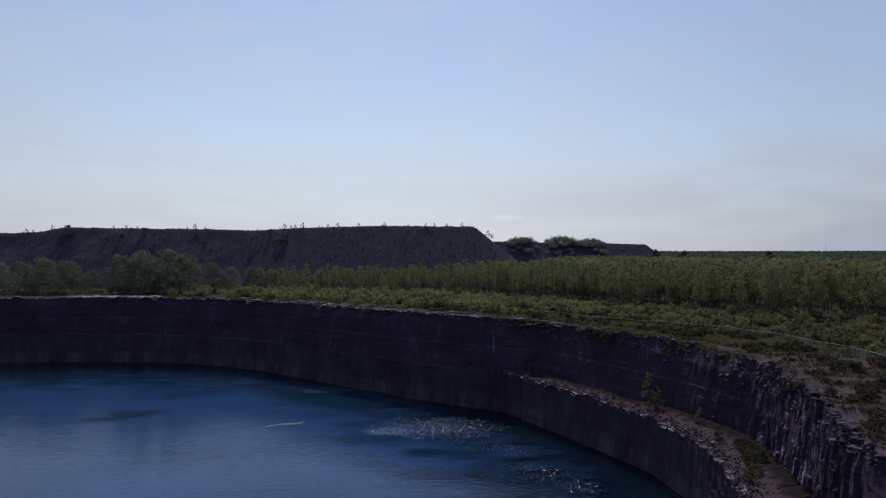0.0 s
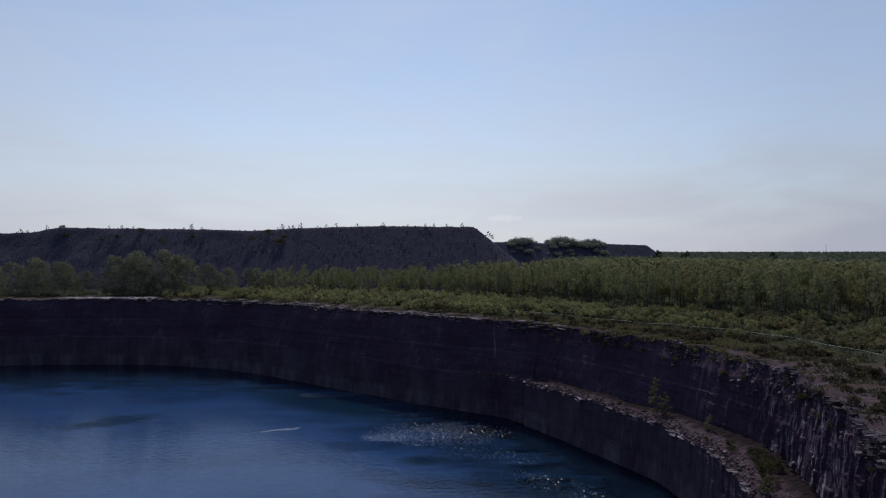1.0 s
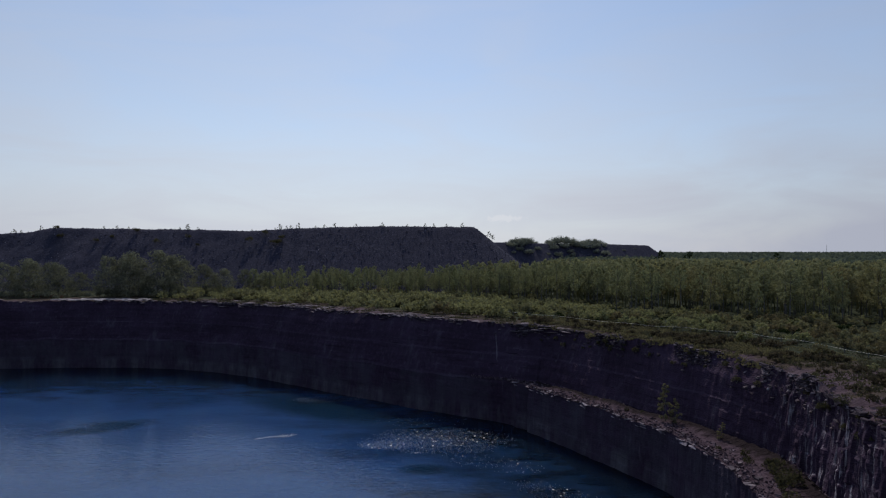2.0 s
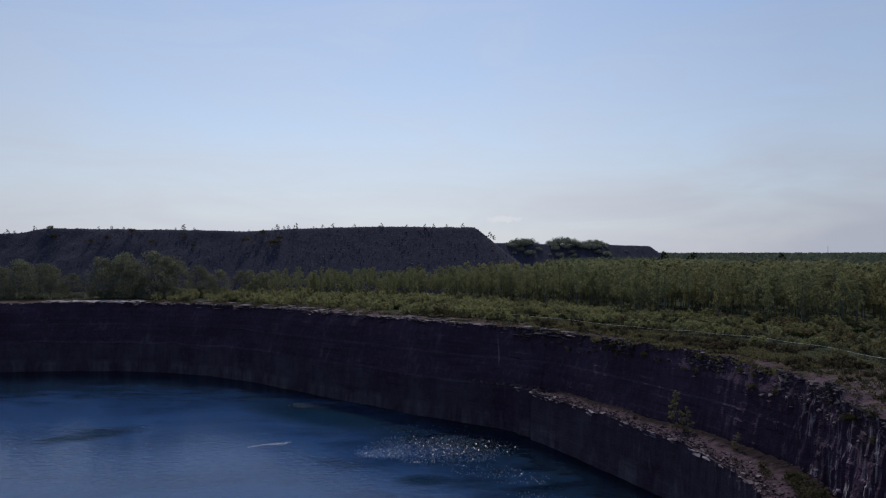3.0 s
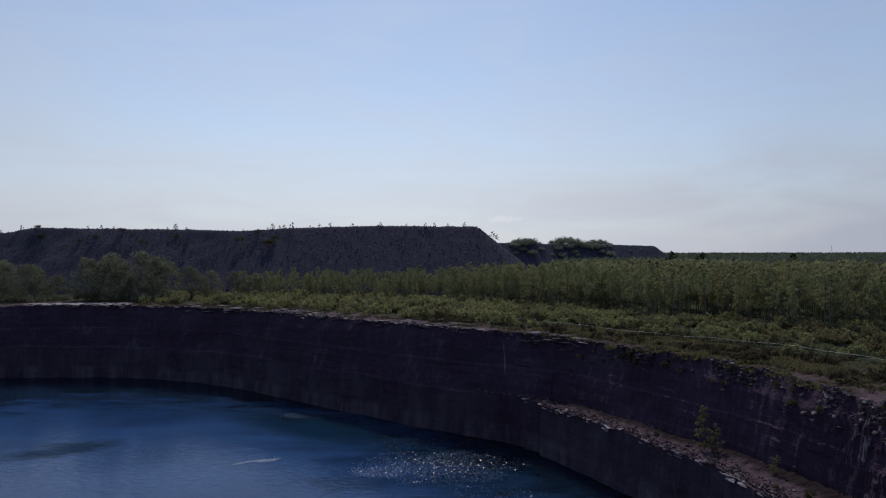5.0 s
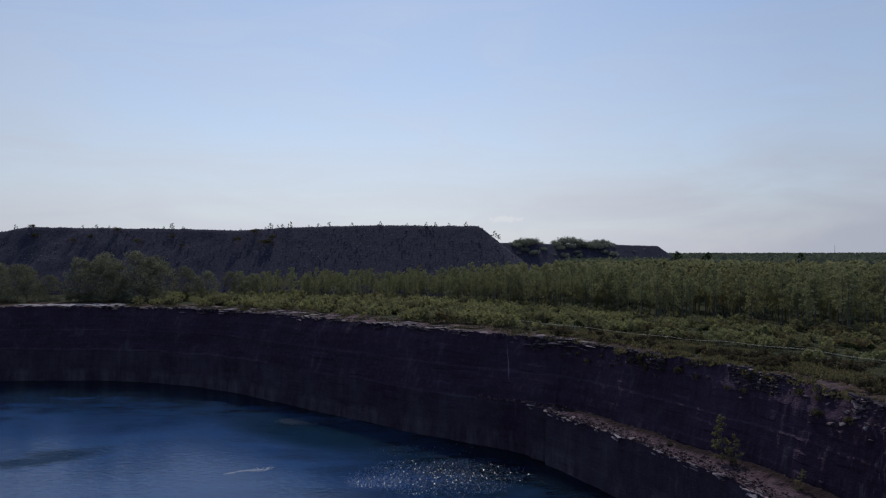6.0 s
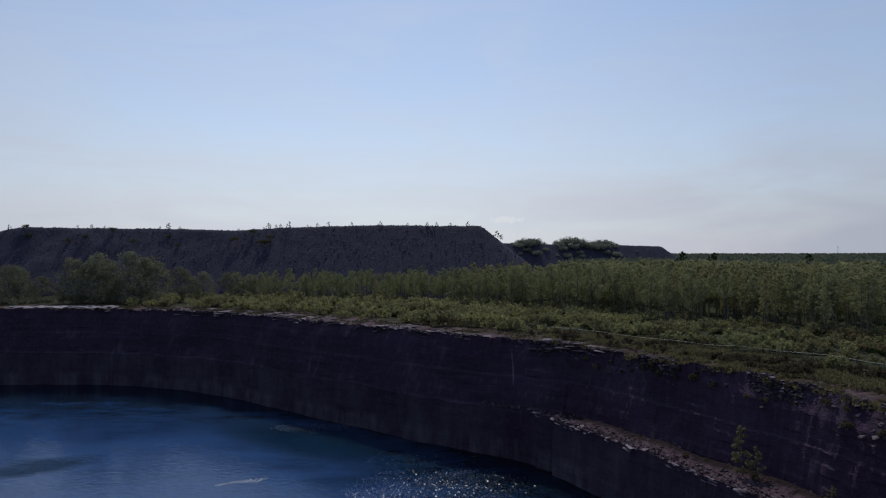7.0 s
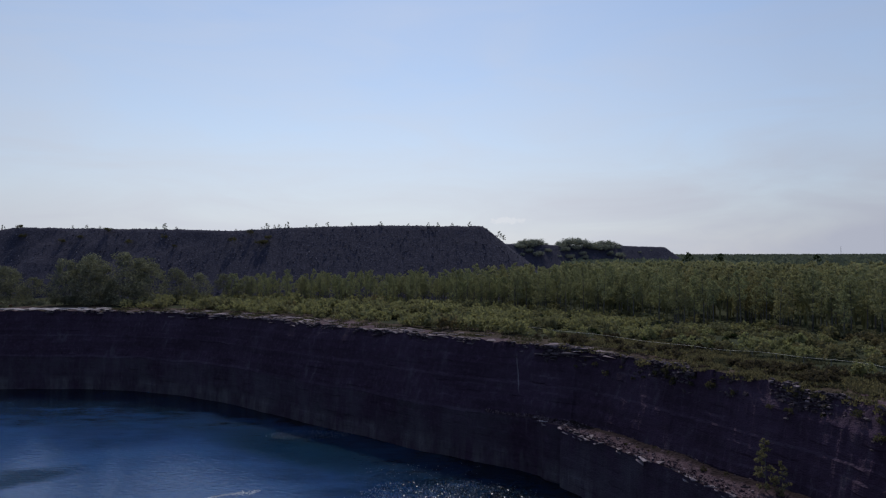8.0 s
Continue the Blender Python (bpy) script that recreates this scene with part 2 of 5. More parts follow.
def ground_material():
    m = Nodes("rough_ground", 0.97)
    m.bsdf.inputs["Specular IOR Level"].default_value = 0.1
    big = m.noise(0.11, 6, None, 0.65)
    fine = m.noise(1.1, 8, None, 0.7)
    rock = m.ramp(fine, [(0.3, (0.048, 0.0285, 0.034)), (0.7, (0.132, 0.086, 0.096))])
    dry = m.ramp(fine, [(0.3, (0.033, 0.023, 0.018)), (0.7, (0.092, 0.064, 0.046))])
    green = m.ramp(fine, [(0.3, (0.02, 0.024, 0.012)), (0.7, (0.05, 0.053, 0.026))])
    away = m.attr("rim_distance")
    veg = m.math("ADD", m.math("MULTIPLY", away, 0.035), m.math("MULTIPLY", m.math("SUBTRACT", big, 0.5), 2.2))
    at = m.t.nodes.new("ShaderNodeSeparateXYZ")
    m.link(m.coord.outputs["Object"], at.inputs["Vector"])
    turf = m.math("MULTIPLY", m.ramp(m.math("DIVIDE", at.outputs["Y"], 200.0), [(0.45, 0.0), (0.53, 0.3)]), m.ramp(m.math("DIVIDE", at.outputs["X"], 40.0), [(0.3, 0.0), (0.6, 1.0)]))
    veg = m.math("ADD", veg, turf)
    c = m.mix(m.ramp(veg, [(0.0, 0.0), (0.14, 1.0)]), rock, dry)
    c = m.mix(m.ramp(veg, [(0.35, 0.0), (0.6, 1.0)]), c, green)
    m.color(c)
    m.bump(m.mix(0.5, fine, m.noise(5.0, 6)), 0.9, 0.3)
    return m.mat


def water_material():
    m = Nodes("lake_water", 0.03)
    m.bsdf.inputs["IOR"].default_value = 1.333
    m.bsdf.inputs["Subsurface Weight"].default_value = 1.0
    m.bsdf.inputs["Subsurface Radius"].default_value = (0.25, 0.6, 1.0)
    m.bsdf.inputs["Subsurface Scale"].default_value = 40.0
    pos = m.t.nodes.new("ShaderNodeSeparateXYZ")
    m.link(m.coord.outputs["Object"], pos.inputs["Vector"])
    ragged = m.noise(1.0, 4, m.mapped((0.07, 0.17, 1.0)), 0.65)

    def spot(x, y, rx, ry, turn=0.0, wild=2.2, core=0.1):
        """1 inside an oval on the lake, fading to 0 at its ragged border."""
        c, s_ = math.cos(radians(turn)), math.sin(radians(turn))
        dx, dy = m.math("SUBTRACT", pos.outputs["X"], x), m.math("SUBTRACT", pos.outputs["Y"], y)
        u = m.math("ADD", m.math("MULTIPLY", dx, c / rx), m.math("MULTIPLY", dy, s_ / rx))
        v = m.math("ADD", m.math("MULTIPLY", dx, -s_ / ry), m.math("MULTIPLY", dy, c / ry))
        d = m.math("ADD", m.math("MULTIPLY", u, u), m.math("MULTIPLY", v, v))
        d = m.math("ADD", d, m.math("MULTIPLY", m.math("SUBTRACT", ragged, 0.5), wild))
        return m.ramp(d, [(core, 1.0), (1.0, 0.0)])

    swell = m.noise(1.0, 2, m.mapped((0.75, 1.45, 1.0)), 0.6)
    # patches painted dark where ripples mirror less of the sky
    dim_patches = m.math("MAXIMUM", m.math("MAXIMUM", m.math("MULTIPLY", spot(-69, 125, 12, 5, 28, 2.4, 0.1), 0.9), spot(-3, 102, 5, 2.6, 0, 2.0, 0.1)), m.math("MAXIMUM", spot(-28, 139, 22, 8, -28, 2.2, 0.2), spot(-95, 112, 12, 3)))
    gust = 0.0
    for patch, strength in ((spot(-1, 117, 15, 8.5, 0, 1.6, 0.0), 0.42), (spot(-10, 114.5, 6, 3, 5, 1.0, 0.0), 0.7), (spot(17, 91, 10, 4, -42, 1.6, 0.0), 0.22),
                            (spot(8, 105, 10, 4, -20, 1.6, 0.0), 0.08), (spot(-28, 147.5, 9, 3.4, 4, 0.8, 0.0), 0.6), (spot(-4, 129, 12, 4, 0, 1.6, 0.0), 0.03)):
        gust = m.math("MAXIMUM", gust, m.math("MULTIPLY", patch, strength))
    # open lake bluer; the dark along the walls paints in their reflection and shade
    open_water = spot(-78, 95, 99, 77, -8, 1.2, 0.42)
    lake_blue = m.ramp(m.noise(1.0, 4, m.mapped((0.02, 0.045, 1.0)), 0.55, 0.8), [(0.35, (0.016, 0.044, 0.112)), (0.65, (0.027, 0.069, 0.165))])
    c = m.mix(open_water, (0.004, 0.0095, 0.021), lake_blue)
    m.color(m.mix(m.math("MULTIPLY", dim_patches, 0.85), c, (0.003, 0.012, 0.026)))
    h = m.math("MULTIPLY", m.math("SUBTRACT", swell, 0.5), m.math("ADD", 0.17, m.math("MULTIPLY", dim_patches, 0.17)))
    # wavelets under the gusts, each with a tilt of its own
    cell = m.t.nodes.new("ShaderNodeTexVoronoi")
    cell.inputs["Scale"].default_value = 1.0
    m.link(m.mapped((8.5, 3.1, 1.0)), cell.inputs["Vector"])
    tilt = m.t.nodes.new("ShaderNodeSeparateXYZ")
    m.link(cell.outputs["Color"], tilt.inputs["Vector"])
    risen = m.math("LESS_THAN", tilt.outputs["Z"], gust)
    lean = m.t.nodes.new("ShaderNodeCombineXYZ")
    m.link(m.math("MULTIPLY", m.math("SUBTRACT", tilt.outputs["X"], 0.5), m.math("MULTIPLY", risen, 0.7)), lean.inputs["X"])
    m.link(m.math("MULTIPLY", m.math("SUBTRACT", tilt.outputs["Y"], 0.5), m.math("MULTIPLY", risen, 1.0)), lean.inputs["Y"])
    lean.inputs["Z"].default_value = 1.0
    up = m.t.nodes.new("ShaderNodeVectorMath")
    up.operation = "NORMALIZE"
    m.link(lean.outputs["Vector"], up.inputs[0])
    m.link(m.math("ADD", 0.03, m.math("MULTIPLY", risen, 0.26)), m.bsdf.inputs["Roughness"])
    # specular cut in the same patches to take out their sky reflection
    m.link(m.math("SUBTRACT", 0.36, m.math("MULTIPLY", dim_patches, 0.33)), m.bsdf.inputs["Specular IOR Level"])
    bump = m.bump(h, 1.0, 0.3)
    m.link(up.outputs["Vector"], bump.inputs["Normal"])
    return m.mat


def leaf_material(name, dark, pale, autumn=None):
    m = Nodes(name, 0.6)
    c = m.mix(m.island(), dark, pale)
    c = m.mix(m.math("MULTIPLY", m.per_object(), 0.42), c, autumn or tuple(0.6 * v for v in dark))
    m.color(c)
    m.bsdf.inputs["Specular IOR Level"].default_value = 0.0
    tr = m.t.nodes.new("ShaderNodeBsdfTranslucent")
    m.link(m.mix(1.0, c, (0.95, 1.0, 0.78), "MULTIPLY"), tr.inputs["Color"])
    mx = m.t.nodes.new("ShaderNodeMixShader")
    mx.inputs["Fac"].default_value = 0.42
    m.link(m.bsdf.outputs["BSDF"], mx.inputs[1])
    m.link(tr.outputs["BSDF"], mx.inputs[2])
    m.link(mx.outputs["Shader"], m.out.inputs["Surface"])
    return m.mat


def bark_material(name, dark, pale):
    m = Nodes(name, 0.9)
    m.color(m.ramp(m.noise(1.0, 5, m.mapped((3, 3, 1.2))), [(0.35, dark), (0.7, pale)]))
    return m.mat


MAT_WALL = rock_wall_material()
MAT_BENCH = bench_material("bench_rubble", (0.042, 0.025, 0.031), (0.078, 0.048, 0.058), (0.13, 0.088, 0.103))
MAT_GROUND = ground_material()
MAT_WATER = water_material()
MAT_PILE = rubble_material("waste_rock", (0.025, 0.022, 0.034), (0.04, 0.036, 0.054), (0.105, 0.095, 0.13), 1.5)
MAT_PILE_STONE = scree_material("waste_rock_stones", (0.034, 0.03, 0.046), (0.27, 0.245, 0.29))
MAT_STONE = stone_material("broken_limestone", (0.08, 0.058, 0.064), (0.25, 0.195, 0.205))
MAT_LEDGE = stone_material("bare_bedrock", (0.24, 0.2, 0.205), (0.46, 0.4, 0.4))
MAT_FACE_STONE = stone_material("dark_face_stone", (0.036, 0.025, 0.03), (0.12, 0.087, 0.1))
MAT_PALE = stone_material("pale_broken_beds", (0.11, 0.082, 0.089), (0.26, 0.2, 0.212))
MAT_LIP = stone_material("pale_lip_stone", (0.16, 0.122, 0.134), (0.38, 0.31, 0.33))
MAT_SCREE = scree_material("bench_scree", (0.055, 0.034, 0.042), (0.19, 0.135, 0.152))
MAT_POPLAR = leaf_material("poplar_leaves", (0.17, 0.176, 0.103), (0.3, 0.302, 0.17), (0.3, 0.25, 0.14))
MAT_TURNING = leaf_material("yellowing_leaves", (0.17, 0.163, 0.09), (0.325, 0.297, 0.16), (0.31, 0.225, 0.12))
MAT_WILLOW = leaf_material("willow_leaves", (0.125, 0.12, 0.09), (0.29, 0.278, 0.2))
# paled and greyed to put the haze over the far heap into the colour
MAT_HEAP = leaf_material("heap_leaves", (0.2, 0.2, 0.175), (0.33, 0.33, 0.28))
MAT_SHRUB = leaf_material("shrub_leaves", (0.15, 0.148, 0.078), (0.315, 0.307, 0.153), (0.28, 0.23, 0.12))
# far woods: lightened towards blue-grey, which paints in the haze at the horizon
MAT_FAR = leaf_material("mixed_forest_leaves", (0.075, 0.085, 0.068), (0.155, 0.166, 0.13), (0.13, 0.12, 0.09))
MAT_CONIFER = leaf_material("conifer_needles", (0.016, 0.028, 0.012), (0.04, 0.055, 0.022))
MAT_DRY = leaf_material("dry_scrub", (0.05, 0.045, 0.03), (0.12, 0.105, 0.066))
MAT_FRINGE = scree_material("crest_rubble", (0.04, 0.029, 0.036), (0.19, 0.147, 0.163))
MAT_SCRUB = leaf_material("brown_scrub", (0.055, 0.044, 0.032), (0.13, 0.1, 0.067))
MAT_OLIVE = leaf_material("olive_bush", (0.1, 0.088, 0.052), (0.22, 0.185, 0.105), (0.2, 0.13, 0.075))
MAT_DULL = leaf_material("dull_shrub_leaves", (0.12, 0.112, 0.066), (0.25, 0.226, 0.125), (0.22, 0.165, 0.095))
MAT_LEDGE_BUSH = leaf_material("ledge_bush_leaves", (0.06, 0.053, 0.033), (0.14, 0.122, 0.07))
MAT_BARK = bark_material("grey_bark", (0.05, 0.046, 0.042), (0.165, 0.15, 0.135))
MAT_CABLE = stone_material("weathered_cable", (0.8, 0.7, 0.58), (0.84, 0.74, 0.62))
MAT_RED = leaf_material("red_leaves", (0.09, 0.03, 0.028), (0.2, 0.075, 0.06))
MAT_MAST = stone_material("galvanised_steel", (0.2, 0.2, 0.21), (0.24, 0.24, 0.25))
# pale colour that paints a streak of sun glitter on the water
MAT_GLITTER = scree_material("glitter_flecks", (0.28, 0.31, 0.36), (0.64, 0.67, 0.71))


# ---- building helpers ----
def mesh_of(name, verts, faces, material, smooth=False):
    me = bpy.data.meshes.new(name)
    me.from_pydata([tuple(v) for v in verts], [], [tuple(f) for f in faces])
    me.materials.append(material)
    if smooth:
        me.polygons.foreach_set("use_smooth", [True] * len(me.polygons))
    me.update()
    return me


def big_mesh(name, verts, quads, material, smooth=False):
    """A mesh from numpy arrays of vertices (n, 3) and faces (m, 3 or 4)."""
    me = bpy.data.meshes.new(name)
    verts, quads = np.asarray(verts, dtype=np.float32), np.asarray(quads, dtype=np.int32)
    m, k = quads.shape
    me.vertices.add(len(verts))
    me.vertices.foreach_set("co", verts.ravel())
    me.loops.add(m * k)
    me.loops.foreach_set("vertex_index", quads.ravel())
    me.polygons.add(m)
    me.polygons.foreach_set("loop_start", np.arange(0, m * k, k, dtype=np.int32))
    me.polygons.foreach_set("loop_total", np.full(m, k, dtype=np.int32))
    me.polygons.foreach_set("use_smooth", np.full(m, smooth))
    me.materials.append(material)
    me.update(calc_edges=True)
    me.validate()
    return me


def child(name, mesh, parent, label=""):
    ob = new(name, mesh)
    ob.parent = parent
    return tagged(ob, label)


def fbm(x, y, z, octaves=3):
    return noise.fractal(Vector((x, y, z)), 1.0, 2.0, octaves)


# ---- plan of the pit ----
GROUND_Z, BENCH_Z = 20.2, 9.0
# x, y of the crest; run of the upper face; width of the bench; how far the crest has crumbled
PLAN = [
    (-20, 155, 4.6, 0.55, 0.2), (0, 141.5, 4.6, 0.55, 0.3), (15, 133.1, 5.3, 0.6, 0.5), (19, 130.8, 5.6, 1.8, 0.7), (24, 127.5, 5.0, 3.8, 1.0),
    (32, 114.2, 4.3, 4.7, 0.8), (38.4, 104.2, 4.3, 5.2, 0.6), (43.0, 95.3, 4.0, 6.2, 0.9), (45.2, 86.8, 2.8, 7.7, 1.4), (44.8, 78, 1.7, 8.1, 1.5), (42, 67, 1.6, 7.0, 1.2), (37.5, 55, 1.4, 6.6, 0.8), (34, 45, 1.4, 6.4, 0.6),
]
# the closed side of the pit sweeps round behind the start of the flight
PLAN += [(-95 + 148 * math.cos(radians(a)), 80 + 116 * math.sin(radians(a)), 3.2, 2.4, 0.3) for a in range(-36, -211, -29)]
PLAN += [
    (-188, 174, 4.4, 0.55, 0.3), (-146, 188, 4.4, 0.55, 0.3), (-119, 191, 4.4, 0.55, 0.2),
    (-95, 191, 4.4, 0.55, 0.2), (-71, 186, 4.4, 0.55, 0.3), (-46, 173, 4.4, 0.55, 0.2),
]


def closed_spline(table):
    """Catmull-Rom through the closed table of rows, finely sampled on the stretch beside the flight."""
    p = np.array(table, dtype=float)
    n, rows = len(p), []
    for i in range(n):
        a, b, c, d = p[i - 1], p[i], p[(i + 1) % n], p[(i + 2) % n]
        mid = (b + c) / 2
        step = 1.4 if mid[0] < -165 or mid[1] < 36 else 0.24 if mid[0] > 8 else 0.45
        k = max(2, int(np.linalg.norm(c[:2] - b[:2]) / step))
        for u in np.arange(k) / k:
            rows.append(0.5 * (2 * b + (c - a) * u + (2 * a - 5 * b + 4 * c - d) * u * u + (3 * b - a - 3 * c + d) * u ** 3))
    return np.array(rows)


RIM = closed_spline(PLAN)
NR = len(RIM)
tangent = np.roll(RIM[:, :2], -1, axis=0) - np.roll(RIM[:, :2], 1, axis=0)
tangent /= np.linalg.norm(tangent, axis=1)[:, None]
INWARD = np.stack([tangent[:, 1], -tangent[:, 0]], axis=1)     # points into the pit
if np.dot(INWARD[0], np.array((-75, 85)) - RIM[0, :2]) < 0:
    INWARD = -INWARD
ARC = np.concatenate([[0], np.cumsum(np.linalg.norm(np.diff(RIM[:, :2], axis=0), axis=1))])
LOOP = ARC[-1] + 0.42
CENTRE = np.array((-75.0, 85.0))


def bite(i):
    """How far blocks have broken away from the crest."""
    x, y = RIM[i, :2]
    worn = min(1.0, max(0.0, (x - 8) / 10)) * (y > 44)
    a = ARC[i]
    return worn * (1.7 * max(0.0, fbm(a * 0.14, 3.0, 0.0, 3) + 0.12) + 0.55 * noise.cell(Vector((a / 1.6, 1.5, 0.5))) + 0.25 * noise.cell(Vector((a / 0.7, 4.5, 0.5))))


BITE = np.array([bite(i) for i in range(NR)])
BITE -= 0.6 * (BITE > 0)
RIM[:, :2] -= INWARD * BITE[:, None]
RIM[:, 2] += BITE


def around(i):
    """A place on a cylinder for noise that closes on itself along the rim."""
    a = 2 * math.pi * ARC[i] / LOOP
    r = LOOP / (2 * math.pi)
    return r * math.cos(a), r * math.sin(a)


def crest_drop(i):
    x, y = around(i)
    return RIM[i, 4] * (0.5 + 0.9 * fbm(x * 0.16, y * 0.16, 3.0, 3))


CREST = np.array([GROUND_Z - max(0.0, crest_drop(i)) + 0.45 * fbm(around(i)[0] * 0.35, around(i)[1] * 0.35, 9.0, 3) for i in range(NR)])


PINCHED = RIM[:, 3] < 1.0      # where the bench runs out into the face


def face_strip(name, z_top, z_foot, start, run, rows, rough, label, top_row=None, worn=0.25):
    """One rock face all round the pit: beds stepped in and out, upright joints and buttresses."""
    verts = np.zeros((rows + 1, NR, 3))
    for i in range(NR):
        ax, ay = around(i)
        near = min(1.0, max(0.0, (87 - RIM[i, 1]) / 12)) * (RIM[i, 0] > 0)
        shift = 0.5 * fbm(ax * 0.3, ay * 0.3, 2.0, 2)
        shoulder = 0.12 + 0.4 * (RIM[i, 0] > 0) * min(1.0, max(0.0, (RIM[i, 1] - 80) / 5)) * min(1.0, max(0.0, (108 - RIM[i, 1]) / 8))
        bed_wave = fbm(ax * 0.05, ay * 0.05, 44.0, 2)
        for j in range(rows + 1):
            v = j / rows
            z = z_top[i] + (z_foot[i] - z_top[i]) * v
            bed = math.floor(z / 1.15 + 0.35 * fbm(ax * 0.02, ay * 0.02, 1.0, 2))
            out = 1.0 * fbm(ax * 0.07, ay * 0.07, 0.02 * z + 5, 2)
            out += 0.18 * fbm(ax * 0.22, ay * 0.22, bed * 7.3, 2)
            out += (0.25 + 0.25 * near) * (0.4 - abs(noise.noise(Vector((ax * 0.5, ay * 0.5, z * 0.04 + 20)))))
            tall = math.floor(z / 8.5 + 3 * noise.cell(Vector((ARC[i] / 0.9 + shift, 0.5, 0.5))))
            out += (0.05 + 0.23 * near) * (noise.cell(Vector((ARC[i] / 0.9 + shift, tall * 1.7, 3.5))) - 0.5)
            out += (0.03 + 0.11 * near) * (noise.cell(Vector((ARC[i] / 0.55 - shift, math.floor(z / 1.9) * 2.3, 8.5))) - 0.5)
            out += (0.1 + 0.16 * near) * fbm(ax * 1.0, ay * 1.0, z * 0.3, 3)
            if z_top[i] > 12:      # a ledge runs along the upper face
                out += 0.22 * (1 - near) * min(1.0, max(0.0, (13.9 + 0.2 * bed_wave - z) / 0.22))
            fade = min(1.0, worn + 3 * v)
            worn_back = 0.7 * min(1.0, v / 0.24) + 0.3 * v      # the top beds have crumbled back
            lean = v + (worn_back - v) * shoulder if z_top[i] > 12 else v
            back = BITE[i] if z_top[i] > 12 else 0.0      # only the top beds have broken away
            off = start[i] + (run[i] - back) * lean + back * min(1.0, v / 0.13) + out * rough * fade
            verts[j, i] = (*(RIM[i, :2] + INWARD[i] * off), z)
    if top_row is not None:
        verts[0, PINCHED] = top_row[PINCHED]
    idx = np.arange((rows + 1) * NR).reshape(rows + 1, NR)
    a, b = idx[:-1], idx[1:]
    quads = np.stack([a, b, np.roll(b, -1, axis=1), np.roll(a, -1, axis=1)], axis=-1).reshape(-1, 4)
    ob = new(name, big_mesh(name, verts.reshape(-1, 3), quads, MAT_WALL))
    return tagged(ob, label, "quarry wall", kind="structure"), verts


ZERO = np.zeros(NR)
bench_line = np.array([BENCH_Z + 0.5 * fbm(around(i)[0] * 0.1, around(i)[1] * 0.1, 30.0, 2) for i in range(NR)])
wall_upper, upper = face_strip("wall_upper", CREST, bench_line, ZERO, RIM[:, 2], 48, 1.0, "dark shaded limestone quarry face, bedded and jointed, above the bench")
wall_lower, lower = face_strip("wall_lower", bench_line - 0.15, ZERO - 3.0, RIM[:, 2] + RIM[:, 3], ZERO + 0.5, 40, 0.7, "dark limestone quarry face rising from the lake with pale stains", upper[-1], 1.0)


def build_bench():
    inner, outer = upper[-1], lower[0]
    rows, k = [], 7
    for j in range(k + 1):
        u = j / k
        line = inner + (outer - inner) * u
        for i in range(NR):
            ax, ay = around(i)
            line[i, 2] += (0.45 * (1 - u) ** 2 * RIM[i, 3] / 3 + 0.16 * fbm(line[i, 0] * 0.9, line[i, 1] * 0.9, 2.0, 3)) * (0 < j < k) + (0.02 if j else 0)
        rows.append(line)
    idx = np.arange((k + 1) * NR).reshape(k + 1, NR)
    a, b = idx[:-1], idx[1:]
    quads = np.stack([a, b, np.roll(b, -1, axis=1), np.roll(a, -1, axis=1)], axis=-1).reshape(-1, 4)
    pinched = np.tile(PINCHED & np.roll(PINCHED, -1), k)
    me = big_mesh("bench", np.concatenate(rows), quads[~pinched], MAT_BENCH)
    layer = me.attributes.new("outward", "FLOAT", "POINT")
    layer.data.foreach_set("value", np.repeat(np.arange(k + 1, dtype=np.float32) / k, NR))
    ob = new("bench", me)
    return tagged(ob, "narrow quarry bench covered in pinkish grey rubble", "quarry bench", kind="structure")


bench = build_bench()


def plain_rise(away):
    """The far plain climbs gently towards the horizon."""
    return 12.0 * (max(0.0, away - 900) / 3900) ** 1.2


def ground_height(x, y, away):
    h = GROUND_Z + min(1.0, away / 12) * (0.35 * fbm(x * 0.04, y * 0.04, 0.0, 3)) + 0.12 * fbm(x * 0.35, y * 0.35, 4.0, 2) * min(1, away / 2)
    return h + plain_rise(away)


def build_ground():
    """One sheet from the crest of the pit out to the horizon."""
    rings = [0, 0.5, 1.1, 1.8, 2.6, 3.5, 4.5, 5.6, 6.8, 8, 9.4, 11, 13, 15, 17.5, 20, 23, 26, 30, 35, 41, 48, 57, 68, 82, 100, 130, 180, 260, 400, 700, 1300, 2500, 4800]
    step = 1
    ids = np.arange(0, NR, step)
    verts, dist = [], []
    for r in rings:
        for i in ids:
            p = RIM[i, :2]
            d = p - CENTRE
            d = d / np.linalg.norm(d)
            q = p - INWARD[i] * r if r < 12 else p + d * r
            if r < 12:
                w = r / 12
                q = (1 - w) * q + w * (p + d * r)
            blend = max(0.0, 1 - r / 4.0)
            z = ground_height(q[0], q[1], r) * (1 - blend) + CREST[i] * blend
            verts.append((q[0], q[1], z))
            dist.append(r)
    n = len(ids)
    idx = np.arange(len(rings) * n).reshape(len(rings), n)
    a, b = idx[:-1], idx[1:]
    quads = np.stack([a, np.roll(a, -1, axis=1), np.roll(b, -1, axis=1), b], axis=-1).reshape(-1, 4)
    me = big_mesh("ground", verts, quads, MAT_GROUND, True)
    layer = me.attributes.new("rim_distance", "FLOAT", "POINT")
    layer.data.foreach_set("value", np.array(dist, dtype=np.float32))
    ob = new("ground", me)
    return tagged(ob, "level rough ground of dry grass, green scrub and bare rock", "ground", kind="structure")


ground = build_ground()


